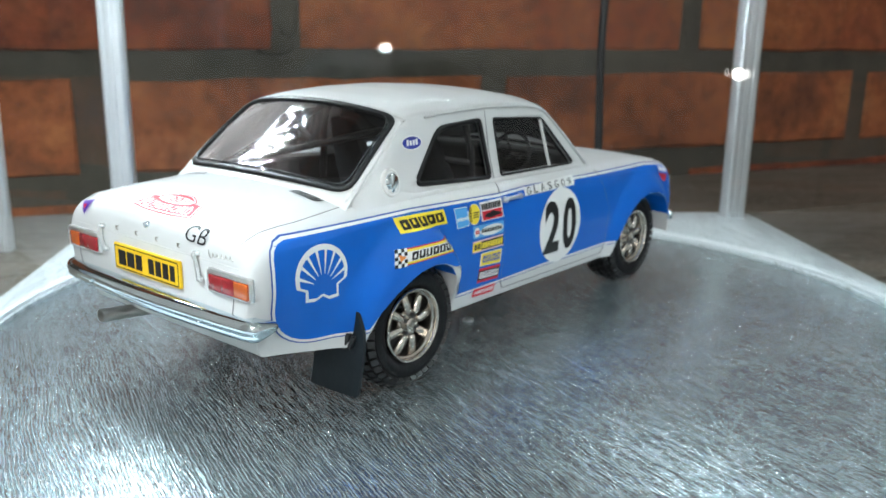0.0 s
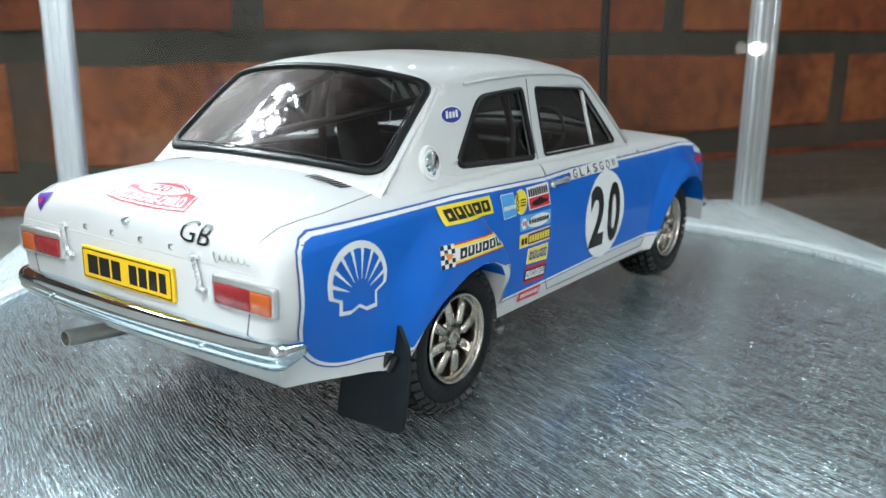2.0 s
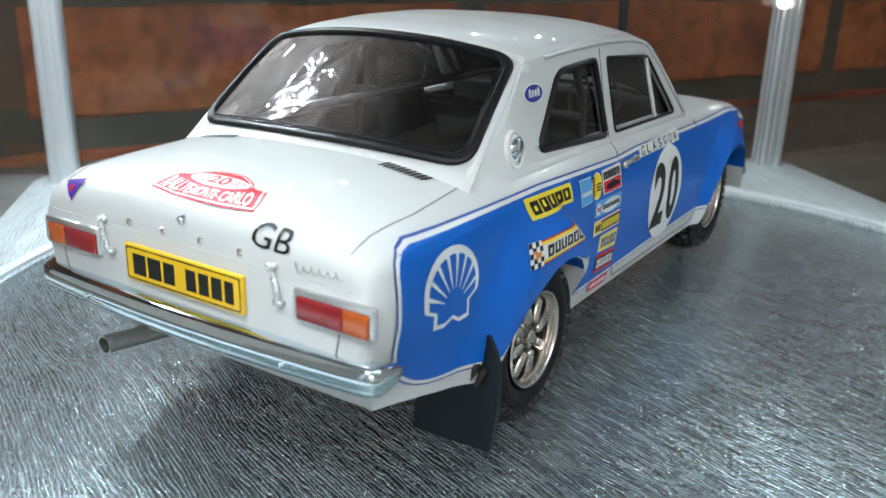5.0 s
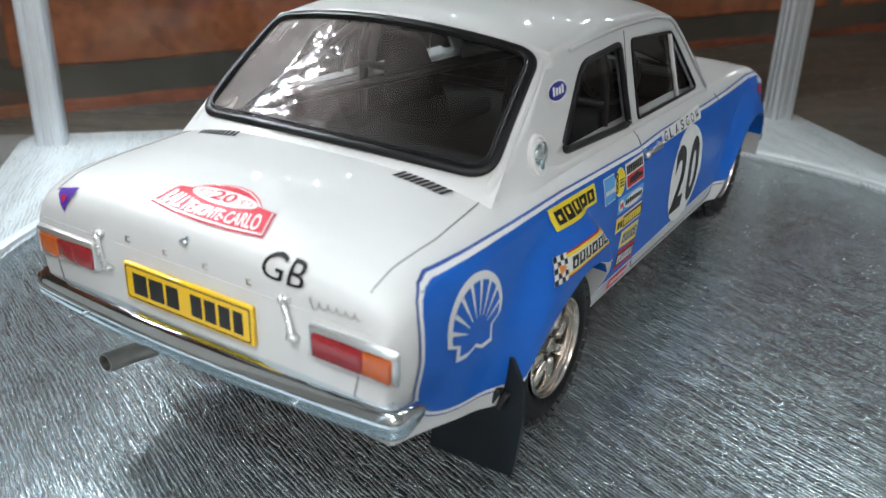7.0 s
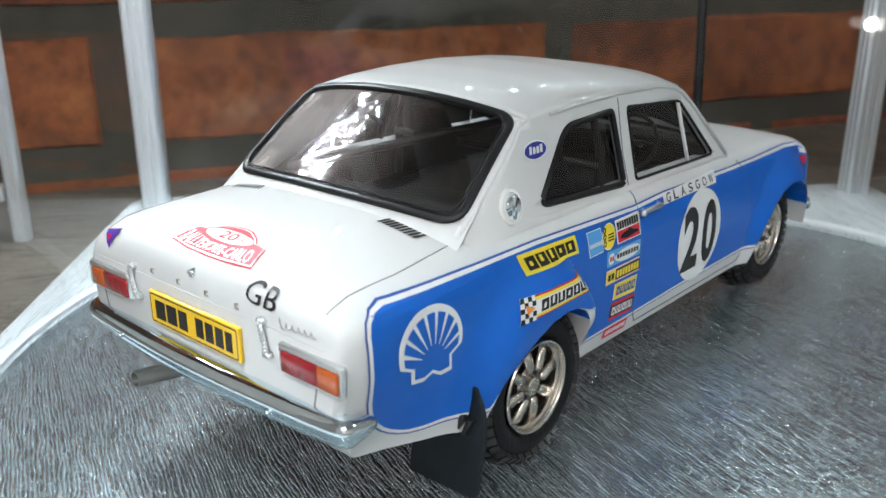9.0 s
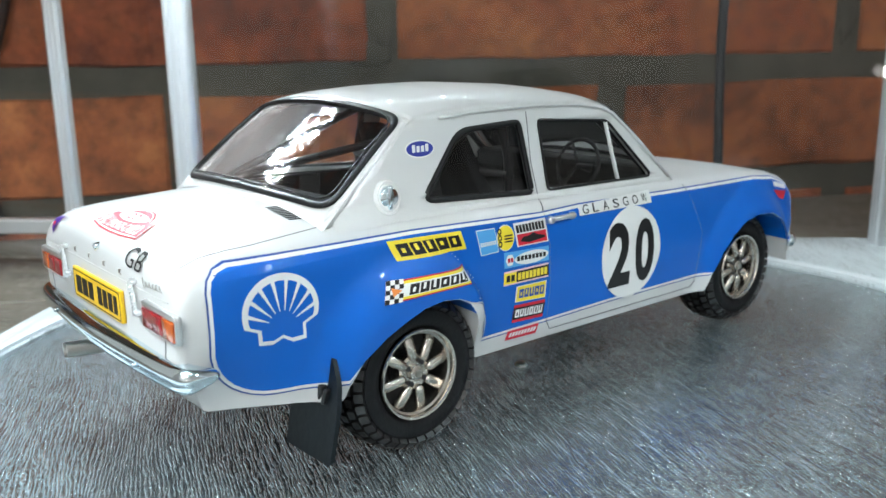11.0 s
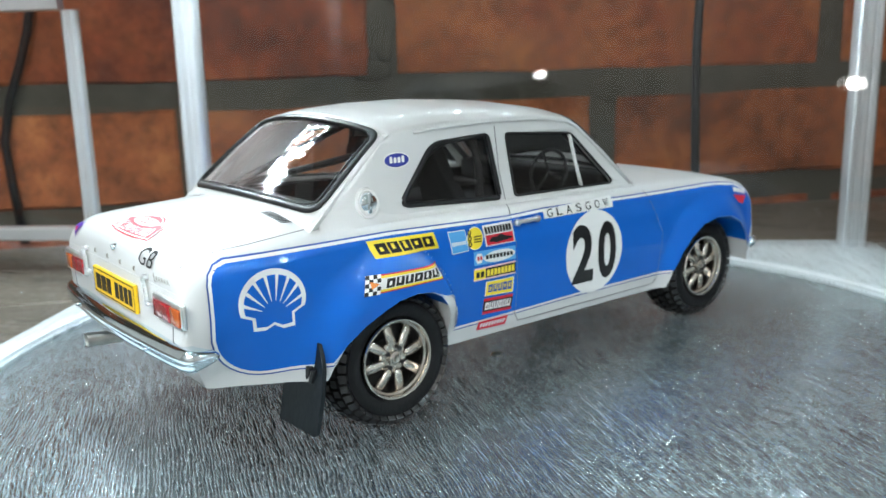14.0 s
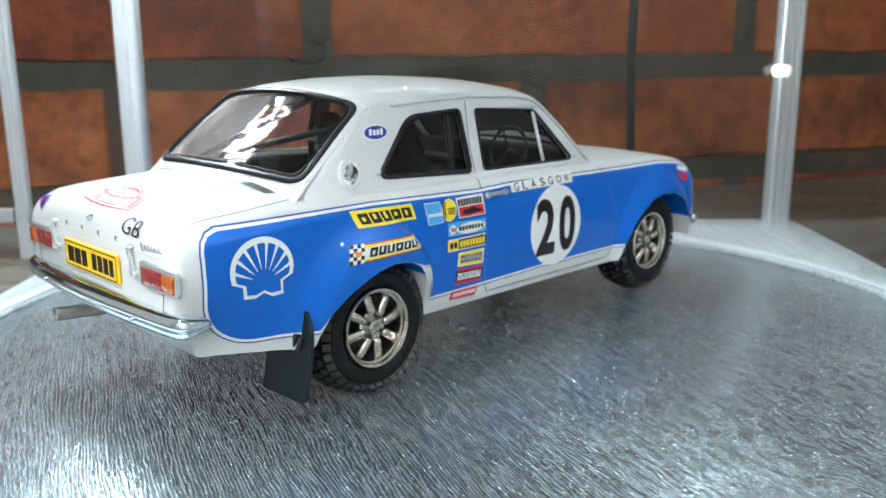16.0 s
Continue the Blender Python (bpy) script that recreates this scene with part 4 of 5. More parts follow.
    part("start_number", bm, DBLACK, s, "black start number", smooth=False)
    p = [(38.3, 36.5), (60.0, 36.9), (60.0, 34.4), (38.5, 34.6)]
    s = quad("name_field", p, DWHITE, "white field with the town name", 0.34)
    bm = bmesh.new()
    for k, ch in enumerate("GLASGOW"):
        u = 39.3 + k * 2.95
        lettering_in(bm, ch, [(u, 34.8), (u + 1.7, 34.8), (u + 1.7, 36.5), (u, 36.45)], on_side(0.46), 0.008, 0)
    part("town_name", bm, DBLACK, s, "thin black capitals", smooth=False)
    # fan-shaped emblem
    cx, cz = -24.6, 29.2
    fan = []
    for k in range(49):
        a = radians(-18 + 216 * k / 48)
        fan.append((cx + 6.05 * math.cos(a), cz + 0.6 + 5.35 * math.sin(a)))
    fan += [(-28.4, 27.3), (-28.2, 25.3), (-26.2, 25.1), (-24.6, 25.8), (-23.0, 24.9), (-20.9, 25.0), (-20.9, 27.2)]
    s = decal("emblem", [fan], DWHITE, on_side(0.34), "white fan-shaped emblem", 0.4)
    inner = [(cx + (p[0] - cx) * 0.86, 28.9 + (p[1] - 28.9) * 0.84) for p in fan]
    decal("field", [inner], BLUE, on_side(0.42), parent=s, step=0.4)
    bm = bmesh.new()
    for k in range(8):
        a = radians(24 + 132 * k / 7)
        c, t = Vector((math.cos(a), math.sin(a))), Vector((-math.sin(a), math.cos(a)))
        o = Vector((cx, cz - 1.6))
        e = 5.4 + 1.25 * math.sin(a)
        sheet(bm, [[o + c * 2.3 + t * 0.05, o + c * 2.3 - t * 0.05, o + c * e - t * 0.30, o + c * e + t * 0.30]], on_side(0.5), 0.5)
    part("rib", bm, DWHITE, s, smooth=False)
    # front wing stickers
    quad("sticker", [(108.5, 33.2), (114.5, 31.7), (114.5, 30.7), (108.5, 32.0)], DWHITE, "small white brand sticker on the front wing", 0.32)
    quad("sticker", [(108.0, 31.3), (114.5, 30.2), (113.0, 28.3), (110.5, 29.0)], DRED, "small red sticker on the front wing", 0.32)


side_stickers()


# ---- cabin ----
def cab_x(z):
    return 27.3 - 0.22 * (z - 40)


def tuck(y):
    """The foot of the rear pillar runs in towards the deck."""
    return 1.3 * (1 - smoothstep(-12.6, -4.0, y))


def on_cab(off=0.0):
    return lambda y, z: (cab_x(z) + off - tuck(y), y, z)


CAB = [(-10.5, 38.2), (-12.6, 39.0), (-11.6, 41.0), (-8.4, 43.9), (2.6, 53.0), (5.0, 54.0), (10, 54.4), (17, 54.8), (30, 55.1), (44, 54.7), (51.0, 53.7), (54.2, 52.6), (61.3, 46.5), (69.0, 38.8), (70, 37.5), (0, 37.8)]
QW = rounded([(4.4, 41.3), (13.9, 51.7), (28.0, 52.3), (28.9, 39.9)], [2.2, 2.4, 1.0, 1.0])
DW = rounded([(33.0, 39.8), (32.9, 52.3), (51.8, 51.0), (63.2, 39.3)], [0.9, 1.0, 1.2, 1.6])
ROOF_C = [(0, 55.9), (3, 56.9), (8, 57.8), (18, 58.5), (30, 58.6), (42, 57.9), (52, 56.4), (58, 54.9)]
ROOF_E = [(0, 52.6), (4, 53.9), (10, 54.5), (17, 54.9), (30, 55.2), (44, 54.8), (51, 53.8), (55, 52.3)]


def roof_z(x, y):
    e, c = lerp_table(ROOF_E, y), lerp_table(ROOF_C, y)
    k = min(abs(x) / 24.2, 1.0)
    return c - (c - e) * (0.45 * k ** 2 + 0.55 * k ** 6)


def glass_row(t, s, top, bottom):
    """A point of the rear window or windscreen: s across from -1 to 1, t up from 0 to 1; ends given as (half width, y at side, z at side, y at centre, z at centre)."""
    a = [b + (u - b) * t for b, u in zip(bottom, top)]
    w, ys, zs, yc, zc = a
    k = abs(s) ** 2.2
    bow = 0.7 * math.sin(math.pi * t)
    return Vector((w * s, yc + (ys - yc) * k, zc + (zs - zc) * k + bow * 0.7))


REAR_TOP, REAR_LOW = (24.0, 4.6, 54.3, 2.4, 57.0), (26.6, -12.8, 40.6, -15.4, 41.8)
FRONT_TOP, FRONT_LOW = (23.6, 53.6, 53.4, 57.4, 55.3), (26.8, 69.0, 38.9, 73.0, 40.4)


def rear_at(s, t):
    return glass_row(t, s, REAR_TOP, REAR_LOW)


def front_at(s, t):
    return glass_row(t, s, FRONT_TOP, FRONT_LOW)


def make_cabin():
    bm = bmesh.new()
    sheet(bm, [CAB, QW[::-1], DW[::-1]], on_cab(0.0), 3.0)
    face_out(bm, (1, 0, 0))
    right = part("cabin_side", bm, WHITE, CAR)
    mod = right.modifiers.new("thick", "SOLIDIFY")
    mod.thickness, mod.offset = 0.9 * MM, -1
    bm = bmesh.new()
    sheet(bm, [CAB, QW[::-1], DW[::-1]], lambda y, z: (tuck(y) - cab_x(z), y, z), 3.0)
    face_out(bm, (-1, 0, 0))
    left = part("cabin_side", bm, WHITE, CAR)
    mod = left.modifiers.new("thick", "SOLIDIFY")
    mod.thickness, mod.offset = 0.9 * MM, -1
    # roof
    bm = bmesh.new()
    grid = []
    for j in range(41):
        row = []
        for i in range(33):
            s = -1 + i / 16
            k = abs(s) ** 2.2
            y0, y1 = 1.6 + (4.2 - 1.6) * k, 57.4 + (53.6 - 57.4) * k
            y = y0 + (y1 - y0) * j / 40
            row.append(bm.verts.new((24.3 * s, y, roof_z(24.3 * s, y))))
        grid.append(row)
    for a, b in zip(grid, grid[1:]):
        for i in range(32):
            bm.faces.new((a[i], a[i + 1], b[i + 1], b[i]))
    face_out(bm, (0, 0, 1))
    roof = part("roof", bm, WHITE, CAR, "white roof panel")
    mod = roof.modifiers.new("thick", "SOLIDIFY")
    mod.thickness, mod.offset = 0.8 * MM, -1
    # inner roof lining
    bm = bmesh.new()
    grid = []
    for j in range(13):
        row = []
        for i in range(13):
            s = -1 + i / 6
            y = 4.5 + 48.5 * j / 12
            row.append(bm.verts.new((23.0 * s, y, roof_z(23.0 * s, y) - 1.3)))
        grid.append(row)
    for a, b in zip(grid, grid[1:]):
        for i in range(12):
            bm.faces.new((a[i], a[i + 1], b[i + 1], b[i]))
    part("headliner", bm, HEAD, CAR, "dark grey roof lining")
    # hollow fillets where the cabin sides run into the shoulders
    for sx in (-1, 1):
        bm = bmesh.new()
        rows = []
        for j in range(81):
            y = -12.6 + 79.0 * j / 80
            zs = lerp_table(ZS, y)
            za = min(zs + 0.45 + 2.4 * (1 - smoothstep(-7.0, 5.0, y)), lerp_table([(-12.6, 39.0), (-11.6, 40.8), (-8.4, 43.6)], y))
            a, c, b = Vector((cab_x(za) - tuck(y) + 0.03, za)), Vector((cab_x(zs) - tuck(y) + 0.25, zs + 0.15)), Vector((side_x(y, zs - 0.55) + 0.03, zs - 0.5))
            row = []
            for k in range(7):
                t = k / 6
                p = a * (1 - t) ** 2 + c * 2 * t * (1 - t) + b * t * t
                row.append(bm.verts.new((sx * p.x, y, p.y)))
            rows.append(row)
        for r0, r1 in zip(rows, rows[1:]):
            for k in range(6):
                bm.faces.new((r0[k], r0[k + 1], r1[k + 1], r1[k]))
        face_out(bm, (sx, 0, 1))
        part("shoulder_fillet", bm, WHITE, CAR)
    # rounded rear edge of the rear pillars
    for sx in (-1, 1):
        bm = bmesh.new()
        tube(bm, [(sx * 25.5, -13.6, 39.0), (sx * 25.45, -12.2, 40.7), (sx * 25.4, -10.9, 41.9), (sx * 24.0, 0.4, 51.1), (sx * 23.3, 3.2, 53.2), (sx * 22.4, 5.6, 53.5)], 0.8, n=10)
        part("pillar_edge", bm, WHITE, CAR)
    # rain gutters
    for sx in (-1, 1):
        bm = bmesh.new()
        pts = [(y, z) for y, z in ROOF_E if 5 < y < 52] + [(53.4, 52.7), (57, 49.8), (61.8, 45.4), (68.5, 38.9)]
        tube(bm, [(sx * (cab_x(z) + 0.25), y, z - 0.35) for y, z in pts], 0.34, n=6)
        part("rain_gutter", bm, WHITE, CAR)
    # screens: painted surround, black rubber, glass
    for nm, at, slab in (("rear_window", rear_at, "rear window glass in a black rubber seal"), ("windscreen", front_at, "windscreen glass in a black rubber seal")):
        def loop(m0, m1, r, seg=7):
            flat = rounded([(-1 + m0, m1), (-1 + m0, 1 - m1 * 0.7), (1 - m0, 1 - m1 * 0.7), (1 - m0, m1)], r, seg)
            out = []
            for i, p in enumerate(flat):
                q = flat[(i + 1) % len(flat)]
                steps = max(1, int((q - p).length / 0.12))
                out += [p.lerp(q, k / steps) for k in range(steps)]
            return out
        outer = [(-1, -0.14), (-1, 1.02), (1, 1.02), (1, -0.14)]
        ring = loop(0.06, 0.07, 0.13)
        bm = bmesh.new()
        sheet(bm, [outer, ring[::-1]], at, 0.08)
        face_out(bm, (0, 0, 1))
        part(nm + "_surround", bm, WHITE, CAR)
        bm = bmesh.new()
        out = Vector((0, -0.6, 0.75)) if nm == "rear_window" else Vector((0, 0.6, 0.75))
        tube(bm, [at(p.x, p.y) + out * 0.2 for p in ring], 0.8, closed=True, n=8, flat=0.6, up=out)
        gl = bmesh.new()
        sheet(gl, [ring], at, 0.06)
        face_out(gl, out)
        pane = part(nm, gl, REAR_WINDOW if nm == "rear_window" else WINDOW, CAR, slab)
        pane.visible_shadow = False
        part("seal", bm, TRIM, pane, "black rubber seal")
        bm = bmesh.new()
        thin = loop(0.085, 0.10, 0.12)
        tube(bm, [at(p.x, p.y) + out * 0.75 for p in thin], 0.16, closed=True, n=5)
        part("seal_lip", bm, TRIM, pane)
    # side windows
    for sx in (1, -1):
        for loop, nm in ((QW, "quarter_window"), (DW, "door_window")):
            bm = bmesh.new()
            sheet(bm, [loop], lambda y, z: (sx * (cab_x(z) - 0.55), y, z), 3)
            face_out(bm, (sx, 0, 0))
            pane = part(nm, bm, WINDOW, CAR)
            pane.visible_shadow = False
            bm = bmesh.new()
            tube(bm, [(sx * (cab_x(p[1]) + 0.02), p[0], p[1]) for p in loop], 0.55 if nm == "quarter_window" else 0.28, closed=True, n=6)
            part("seal", bm, TRIM, pane, "black rubber seal")
            if nm == "door_window":
                bm = bmesh.new()
                tube(bm, [(sx * (cab_x(z) - 0.2), y, z) for y, z in ((51.6, 51.0), (52.2, 45), (52.9, 39.4))], 0.42, n=6)
                part("window_bar", bm, DWHITE, pane, "pale quarterlight bar")


make_cabin()


def line_on(name, pts, place, r=0.13, mat=SEAM):
    bm = bmesh.new()
    dense = []
    for a, b in zip(pts, pts[1:]):
        n = max(2, int(math.hypot(b[0] - a[0], b[1] - a[1]) / 0.8))
        dense += [(a[0] + (b[0] - a[0]) * k / n, a[1] + (b[1] - a[1]) * k / n) for k in range(n)]
    dense.append(pts[-1])
    tube(bm, [place(*p) for p in dense], r, n=5)
    return part(name, bm, mat, BODY)


# panel gaps: boot lid, door, sill, bonnet
line_on("boot_gap", [(-25.0, -13.6), (25.0, -13.6)], on_deck(-0.05))
for s in (-1, 1):
    line_on("boot_gap", [(s * 25.0, -13.6), (s * 26.0, -26), (s * 25.6, -37.4)], on_deck(-0.05))
    line_on("deck_gap", [(s * 25.0, -13.6), (s * 26.2, -10.6)], on_deck(-0.05))
line_on("door_gap", [(30.2, 38.6), (29.4, 36.2)], on_side(0.02), 0.12)
line_on("door_gap", [(29.4, 36.2), (30.2, 30.5), (30.4, 22), (30.0, 16.4), (31.2, 14.3), (75, 13.9), (76.2, 15), (77.5, 26), (72, 36.5)], on_side(0.18), 0.09)
line_on("door_gap", [(30.3, 38.4), (29.7, 45), (30.3, 54)], on_cab(0.0), 0.11)
line_on("boot_gap", [(-24.5, 23.8), (-25.3, 27.6)], on_rear(0.0))
line_on("boot_gap", [(24.5, 23.8), (25.3, 27.6)], on_rear(0.0))
line_on("boot_gap", [(-27, 32.9), (27, 32.9)], on_rear(-0.02), 0.10, WHITE)

# scuttle vents on the rear deck
for s in (-1, 1):
    for k in range(9):
        bm = bmesh.new()
        x = s * (14.2 + k * 0.86)
        sheet(bm, [rounded([(x - 0.27 - 0.3 * s, -17.0), (x + 0.27 - 0.3 * s, -17.0), (x + 0.27 + 0.3 * s, -15.0), (x - 0.27 + 0.3 * s, -15.0)], 0.15, 2)], on_deck(0.14), 0)
        part("vent_slot", bm, SLOT, BODY, smooth=False)

# rally plate, country letters, triangle, trim letters
PLATE = [(-9.0, -36.3), (-7.3, -32.7), (-5.6, -32.5), (-3.6, -30.9), (-1.4, -30.0), (0.5, -29.8), (2.4, -30.1), (4.6, -31.2), (6.2, -32.5), (8.6, -32.8), (9.9, -36.6), (5.0, -37.1), (0.5, -37.2), (-4.5, -37.0)]


def shrink(pts, d):
    return [(x + (0.5 - x) * d / 9.0, y + (-34.0 - y) * d / 3.4) for x, y in pts]


s = decal("rally_plate", [PLATE], DRED, on_deck(0.18), "red and white rally plate", step=0.4)
decal("edge", [shrink(PLATE, 0.28)], DWHITE, on_deck(0.25), parent=s, step=0.4)
decal("field", [shrink(PLATE, 0.50)], DRED, on_deck(0.32), parent=s, step=0.4)
decal("oval", [ellipse(0.5, -32.95, 5.2, 1.35)], DWHITE, on_deck(0.39), parent=s, step=0.4)
bm = bmesh.new()
lettering_in(bm, "20", [(-1.3, -33.8), (2.3, -33.8), (2.3, -32.0), (-1.3, -32.0)], on_deck(0.47), 0.02, 0.4)
lettering_in(bm, "1973", [(-4.1, -33.4), (-1.7, -33.8), (-1.7, -32.3), (-4.0, -32.6)], on_deck(0.47), 0.0, 0.4)
lettering_in(bm, "1973", [(2.7, -33.8), (5.1, -33.4), (5.0, -32.6), (2.7, -32.3)], on_deck(0.47), 0.0, 0.4)
part("plate_number", bm, DRED, s, smooth=False)
bm = bmesh.new()
lettering_in(bm, "RALLYE", [(-7.6, -36.2), (-2.1, -36.5), (-1.7, -34.8), (-6.6, -33.7)], on_deck(0.42), 0.01, 0.4)
lettering_in(bm, "MONTE-", [(-1.9, -36.5), (3.2, -36.5), (2.9, -34.8), (-1.4, -34.8)], on_deck(0.42), 0.01, 0.4)
lettering_in(bm, "CARLO", [(3.4, -36.5), (8.6, -36.2), (7.6, -33.8), (3.2, -34.8)], on_deck(0.42), 0.01, 0.4)
part("plate_text", bm, DWHITE, s, smooth=False)


def on_tail(off=0.12):
    """The rounded edge from the boot lid down to the rear panel, by height."""
    tail = [(33, -39.2), (34.4, -39.15), (36.2, -38.9), (37.4, -38.2), (38.2, -37), (39.4, -34)]
    return lambda x, z: (x, lerp_table(tail, z + (abs(x) / 28) ** 2.6 * 1.3) - off, z + off * 0.6)


bm = bmesh.new()
lettering_in(bm, "GB", [(11.7, 35.3), (17.8, 35.1), (17.9, 37.7), (11.9, 38.0)], on_tail(0.16), 0.0, 0.5)
part("country_letters", bm, DBLACK, BODY, "black country letters", smooth=False)
decal("pennant", [[(-24.8, 37.0), (-21.4, 37.6), (-22.4, 34.6)]], DPURPLE, on_tail(0.14), "small purple triangular pennant", 0.5)
decal("pennant_mark", [[(-23.7, 36.5), (-22.5, 36.7), (-22.8, 35.7)]], DRED, on_tail(0.2), "", 0.5)
for k, x in enumerate((-10.2, -3.5, 3.2, 10.0)):
    bm = bmesh.new()
    box(bm, x, -39.3, 33.75, 0.75, 0.2, 0.12, 0.03)
    box(bm, x, -39.3, 34.45, 0.75, 0.2, 0.12, 0.03)
    box(bm, x - 0.3, -39.3, 34.1, 0.14, 0.2, 0.8, 0.03)
    part("trim_letter", bm, STEEL, BODY, "tiny grey metal letter shown as a bar", smooth=False)
bm = bmesh.new()
tube(bm, [(18.7 + 0.142 * k + 0.22 * math.cos(k * 0.75), -39.34, 34.2 + (0.75 if k < 9 else 0.42) * math.sin(k * 0.75) + 0.006 * k) for k in range(50)], 0.065, n=5)
part("script_badge", bm, STEEL, BODY, "thin grey script badge")
# boot lock
bm = bmesh.new()
rod(bm, (-0.1, -38.3, 36.4), (-0.1, -39.5, 36.1), 0.55, 12)
part("boot_lock", bm, CHROME, BODY)

# number plate
bm = bmesh.new()
box(bm, 0.0, -39.6, 28.75, 21.6, 0.7, 5.1, 0.18)
plate = part("number_plate", bm, PLATE_YELLOW, CAR, "yellow number plate with black bars", smooth=False)
bm = bmesh.new()
sheet(bm, [rounded([(-10.5, 26.5), (10.5, 26.5), (10.5, 31.0), (-10.5, 31.0)], 0.4), rounded([(-10.3, 26.7), (10.3, 26.7), (10.3, 30.8), (-10.3, 30.8)], 0.35)[::-1]], lambda x, z: (x, -39.98, z))
part("edge_line", bm, DBLACK, plate, "thin black edge line", smooth=False)
for x, w in ((-9.2, 2.5), (-6.3, 2.5), (-3.3, 2.1), (0.9, 1.8), (3.2, 1.8), (5.5, 1.8), (7.8, 1.5)):
    bm = bmesh.new()
    box(bm, x + w / 2, -39.97, 28.7, w, 0.06, 2.9)
    part("bar", bm, DBLACK, plate, smooth=False)


# rear lights
def rear_light(s):
    shift = 0.5 if s > 0 else 2.0
    cx, cz, w, h = s * 24.3 + shift, 29.9, 11.8, 4.1
    bm = bmesh.new()
    box(bm, cx, -39.3, cz, w, 0.7, h, 0.3)
    t = part("rear_light", bm, SATIN, CAR, "rear light with red and amber lenses in a chrome frame")
    # raised chrome rim with a wider upper ledge
    bm = bmesh.new()
    tube(bm, [(cx + p[0], -39.75, cz + p[1]) for p in rounded([(-w / 2 + 0.2, -h / 2 + 0.2), (w / 2 - 0.2, -h / 2 + 0.2), (w / 2 - 0.2, h / 2 - 0.2), (-w / 2 + 0.2, h / 2 - 0.2)], 0.5, 3)], 0.2, closed=True, n=6)
    box(bm, cx, -39.75, cz + h / 2 - 0.55, w - 0.7, 0.35, 0.5, 0.12)
    part("chrome_rim", bm, SATIN, t)
    for x0, x1, mt, nm in ((18.95, 25.75, LENS_RED, "red_lens"), (25.8, 29.4, LENS_AMBER, "amber_lens")):
        bm = bmesh.new()
        box(bm, s * (x0 + x1) / 2 + shift, -39.75, cz - 0.35, x1 - x0, 0.7, h - 1.25, 0.2)
        lens = part(nm, bm, mt, t)
        if nm == "red_lens":
            bm = bmesh.new()
            box(bm, s * 24.0 + shift, -40.08, cz - 0.35, 2.9, 0.16, h - 1.9, 0.06)
            part("reflector", bm, mt, lens)


rear_light(1)
rear_light(-1)


# boot clips with a twisted cord
def boot_clip(s):
    x = s * 15.4
    bm = bmesh.new()
    for z, y, along in ((33.7, -39.4, 0.0), (29.3, -39.6, 1.1)):
        for dx in (-0.35, 0.35):
            rod(bm, (x + along + dx, y + 0.3, z), (x + along + dx, y - 0.55, z), 0.42, 10, 0.3)
    t = part("boot_clip", bm, SATIN, CAR, "bright metal boot clip with a twisted cord")
    bm = bmesh.new()
    for ph in (0, math.pi):
        tube(bm, [(x + 1.1 * k / 24 + 0.22 * math.cos(k * 1.1 + ph) + s * 0.25 * math.sin(math.pi * k / 24), -40.0 - 0.22 * math.sin(k * 1.1 + ph), 33.6 - 4.2 * k / 24) for k in range(25)], 0.19, n=6)
    part("cord", bm, SATIN, t)


boot_clip(1)
boot_clip(-1)


# bumper: bowed chrome blade with wrapped ends
def bumper():
    half = [(0, -41.1), (9, -40.95), (18, -40.5), (24, -40.1), (28.2, -39.7), (29.8, -39.3), (30.5, -38.3), (30.9, -36.6), (31.3, -34.4)]
    path = [(-x, y) for x, y in half[:0:-1]] + half
    dense = []
    for i in range(len(path) - 1):
        for k in range(6):
            dense.append(Vector(path[i]).lerp(Vector(path[i + 1]), k / 6))
    dense.append(Vector(path[-1]))
    for _ in range(2):
        dense = [dense[0]] + [(dense[i - 1] + dense[i] * 2 + dense[i + 1]) / 4 for i in range(1, len(dense) - 1)] + [dense[-1]]
    # blade section: rounded face with a faint fold, turned-in lower lip
    prof = [(-1.6, -1.8), (-0.6, -2.05), (0.1, -1.95), (0.5, -1.6), (0.62, -1.2), (0.55, -0.95), (0.72, -0.5), (0.8, 0.0), (0.76, 0.5), (0.6, 0.95), (0.3, 1.35), (-0.15, 1.65), (-0.8, 1.88), (-1.5, 1.95), (-1.7, 1.7)]
    bm = bmesh.new()
    rings = []
    for i, p in enumerate(dense):
        d = (dense[min(i + 1, len(dense) - 1)] - dense[max(i - 1, 0)]).normalized()
        n = Vector((d.y, -d.x))
        end = min(i, len(dense) - 1 - i)
        k = 0.12 + 0.88 * min(end / 13.0, 1.0) ** 0.55
        rings.append([bm.verts.new((p.x + n.x * (a + 0.8) * k - n.x * 0.8, p.y + n.y * (a + 0.8) * k - n.y * 0.8, 22.75 + b * k)) for a, b in prof])
    m = len(prof)
    for a, b in zip(rings, rings[1:]):
        for k in range(m):
            bm.faces.new((a[k], a[(k + 1) % m], b[(k + 1) % m], b[k]))
    bm.faces.new(rings[0][::-1])
    bm.faces.new(rings[-1])
    bmesh.ops.recalc_face_normals(bm, faces=bm.faces)
    t = part("rear_bumper", bm, CHROME, CAR, "chrome rear bumper", sharp=40)
    for x in (-18, 18):
        bm = bmesh.new()
        rod(bm, (x, -41.0, 22.3), (x, -41.75, 22.3), 0.45, 10, 0.3)
        part("bumper_bolt", bm, CHROME, t)
        bm = bmesh.new()
        box(bm, x, -38.6, 22.6, 2.0, 2.4, 1.2, 0.2)
        part("bracket", bm, PLASTIC, t)


bumper()

# exhaust
bm = bmesh.new()
rings = []
n = 20
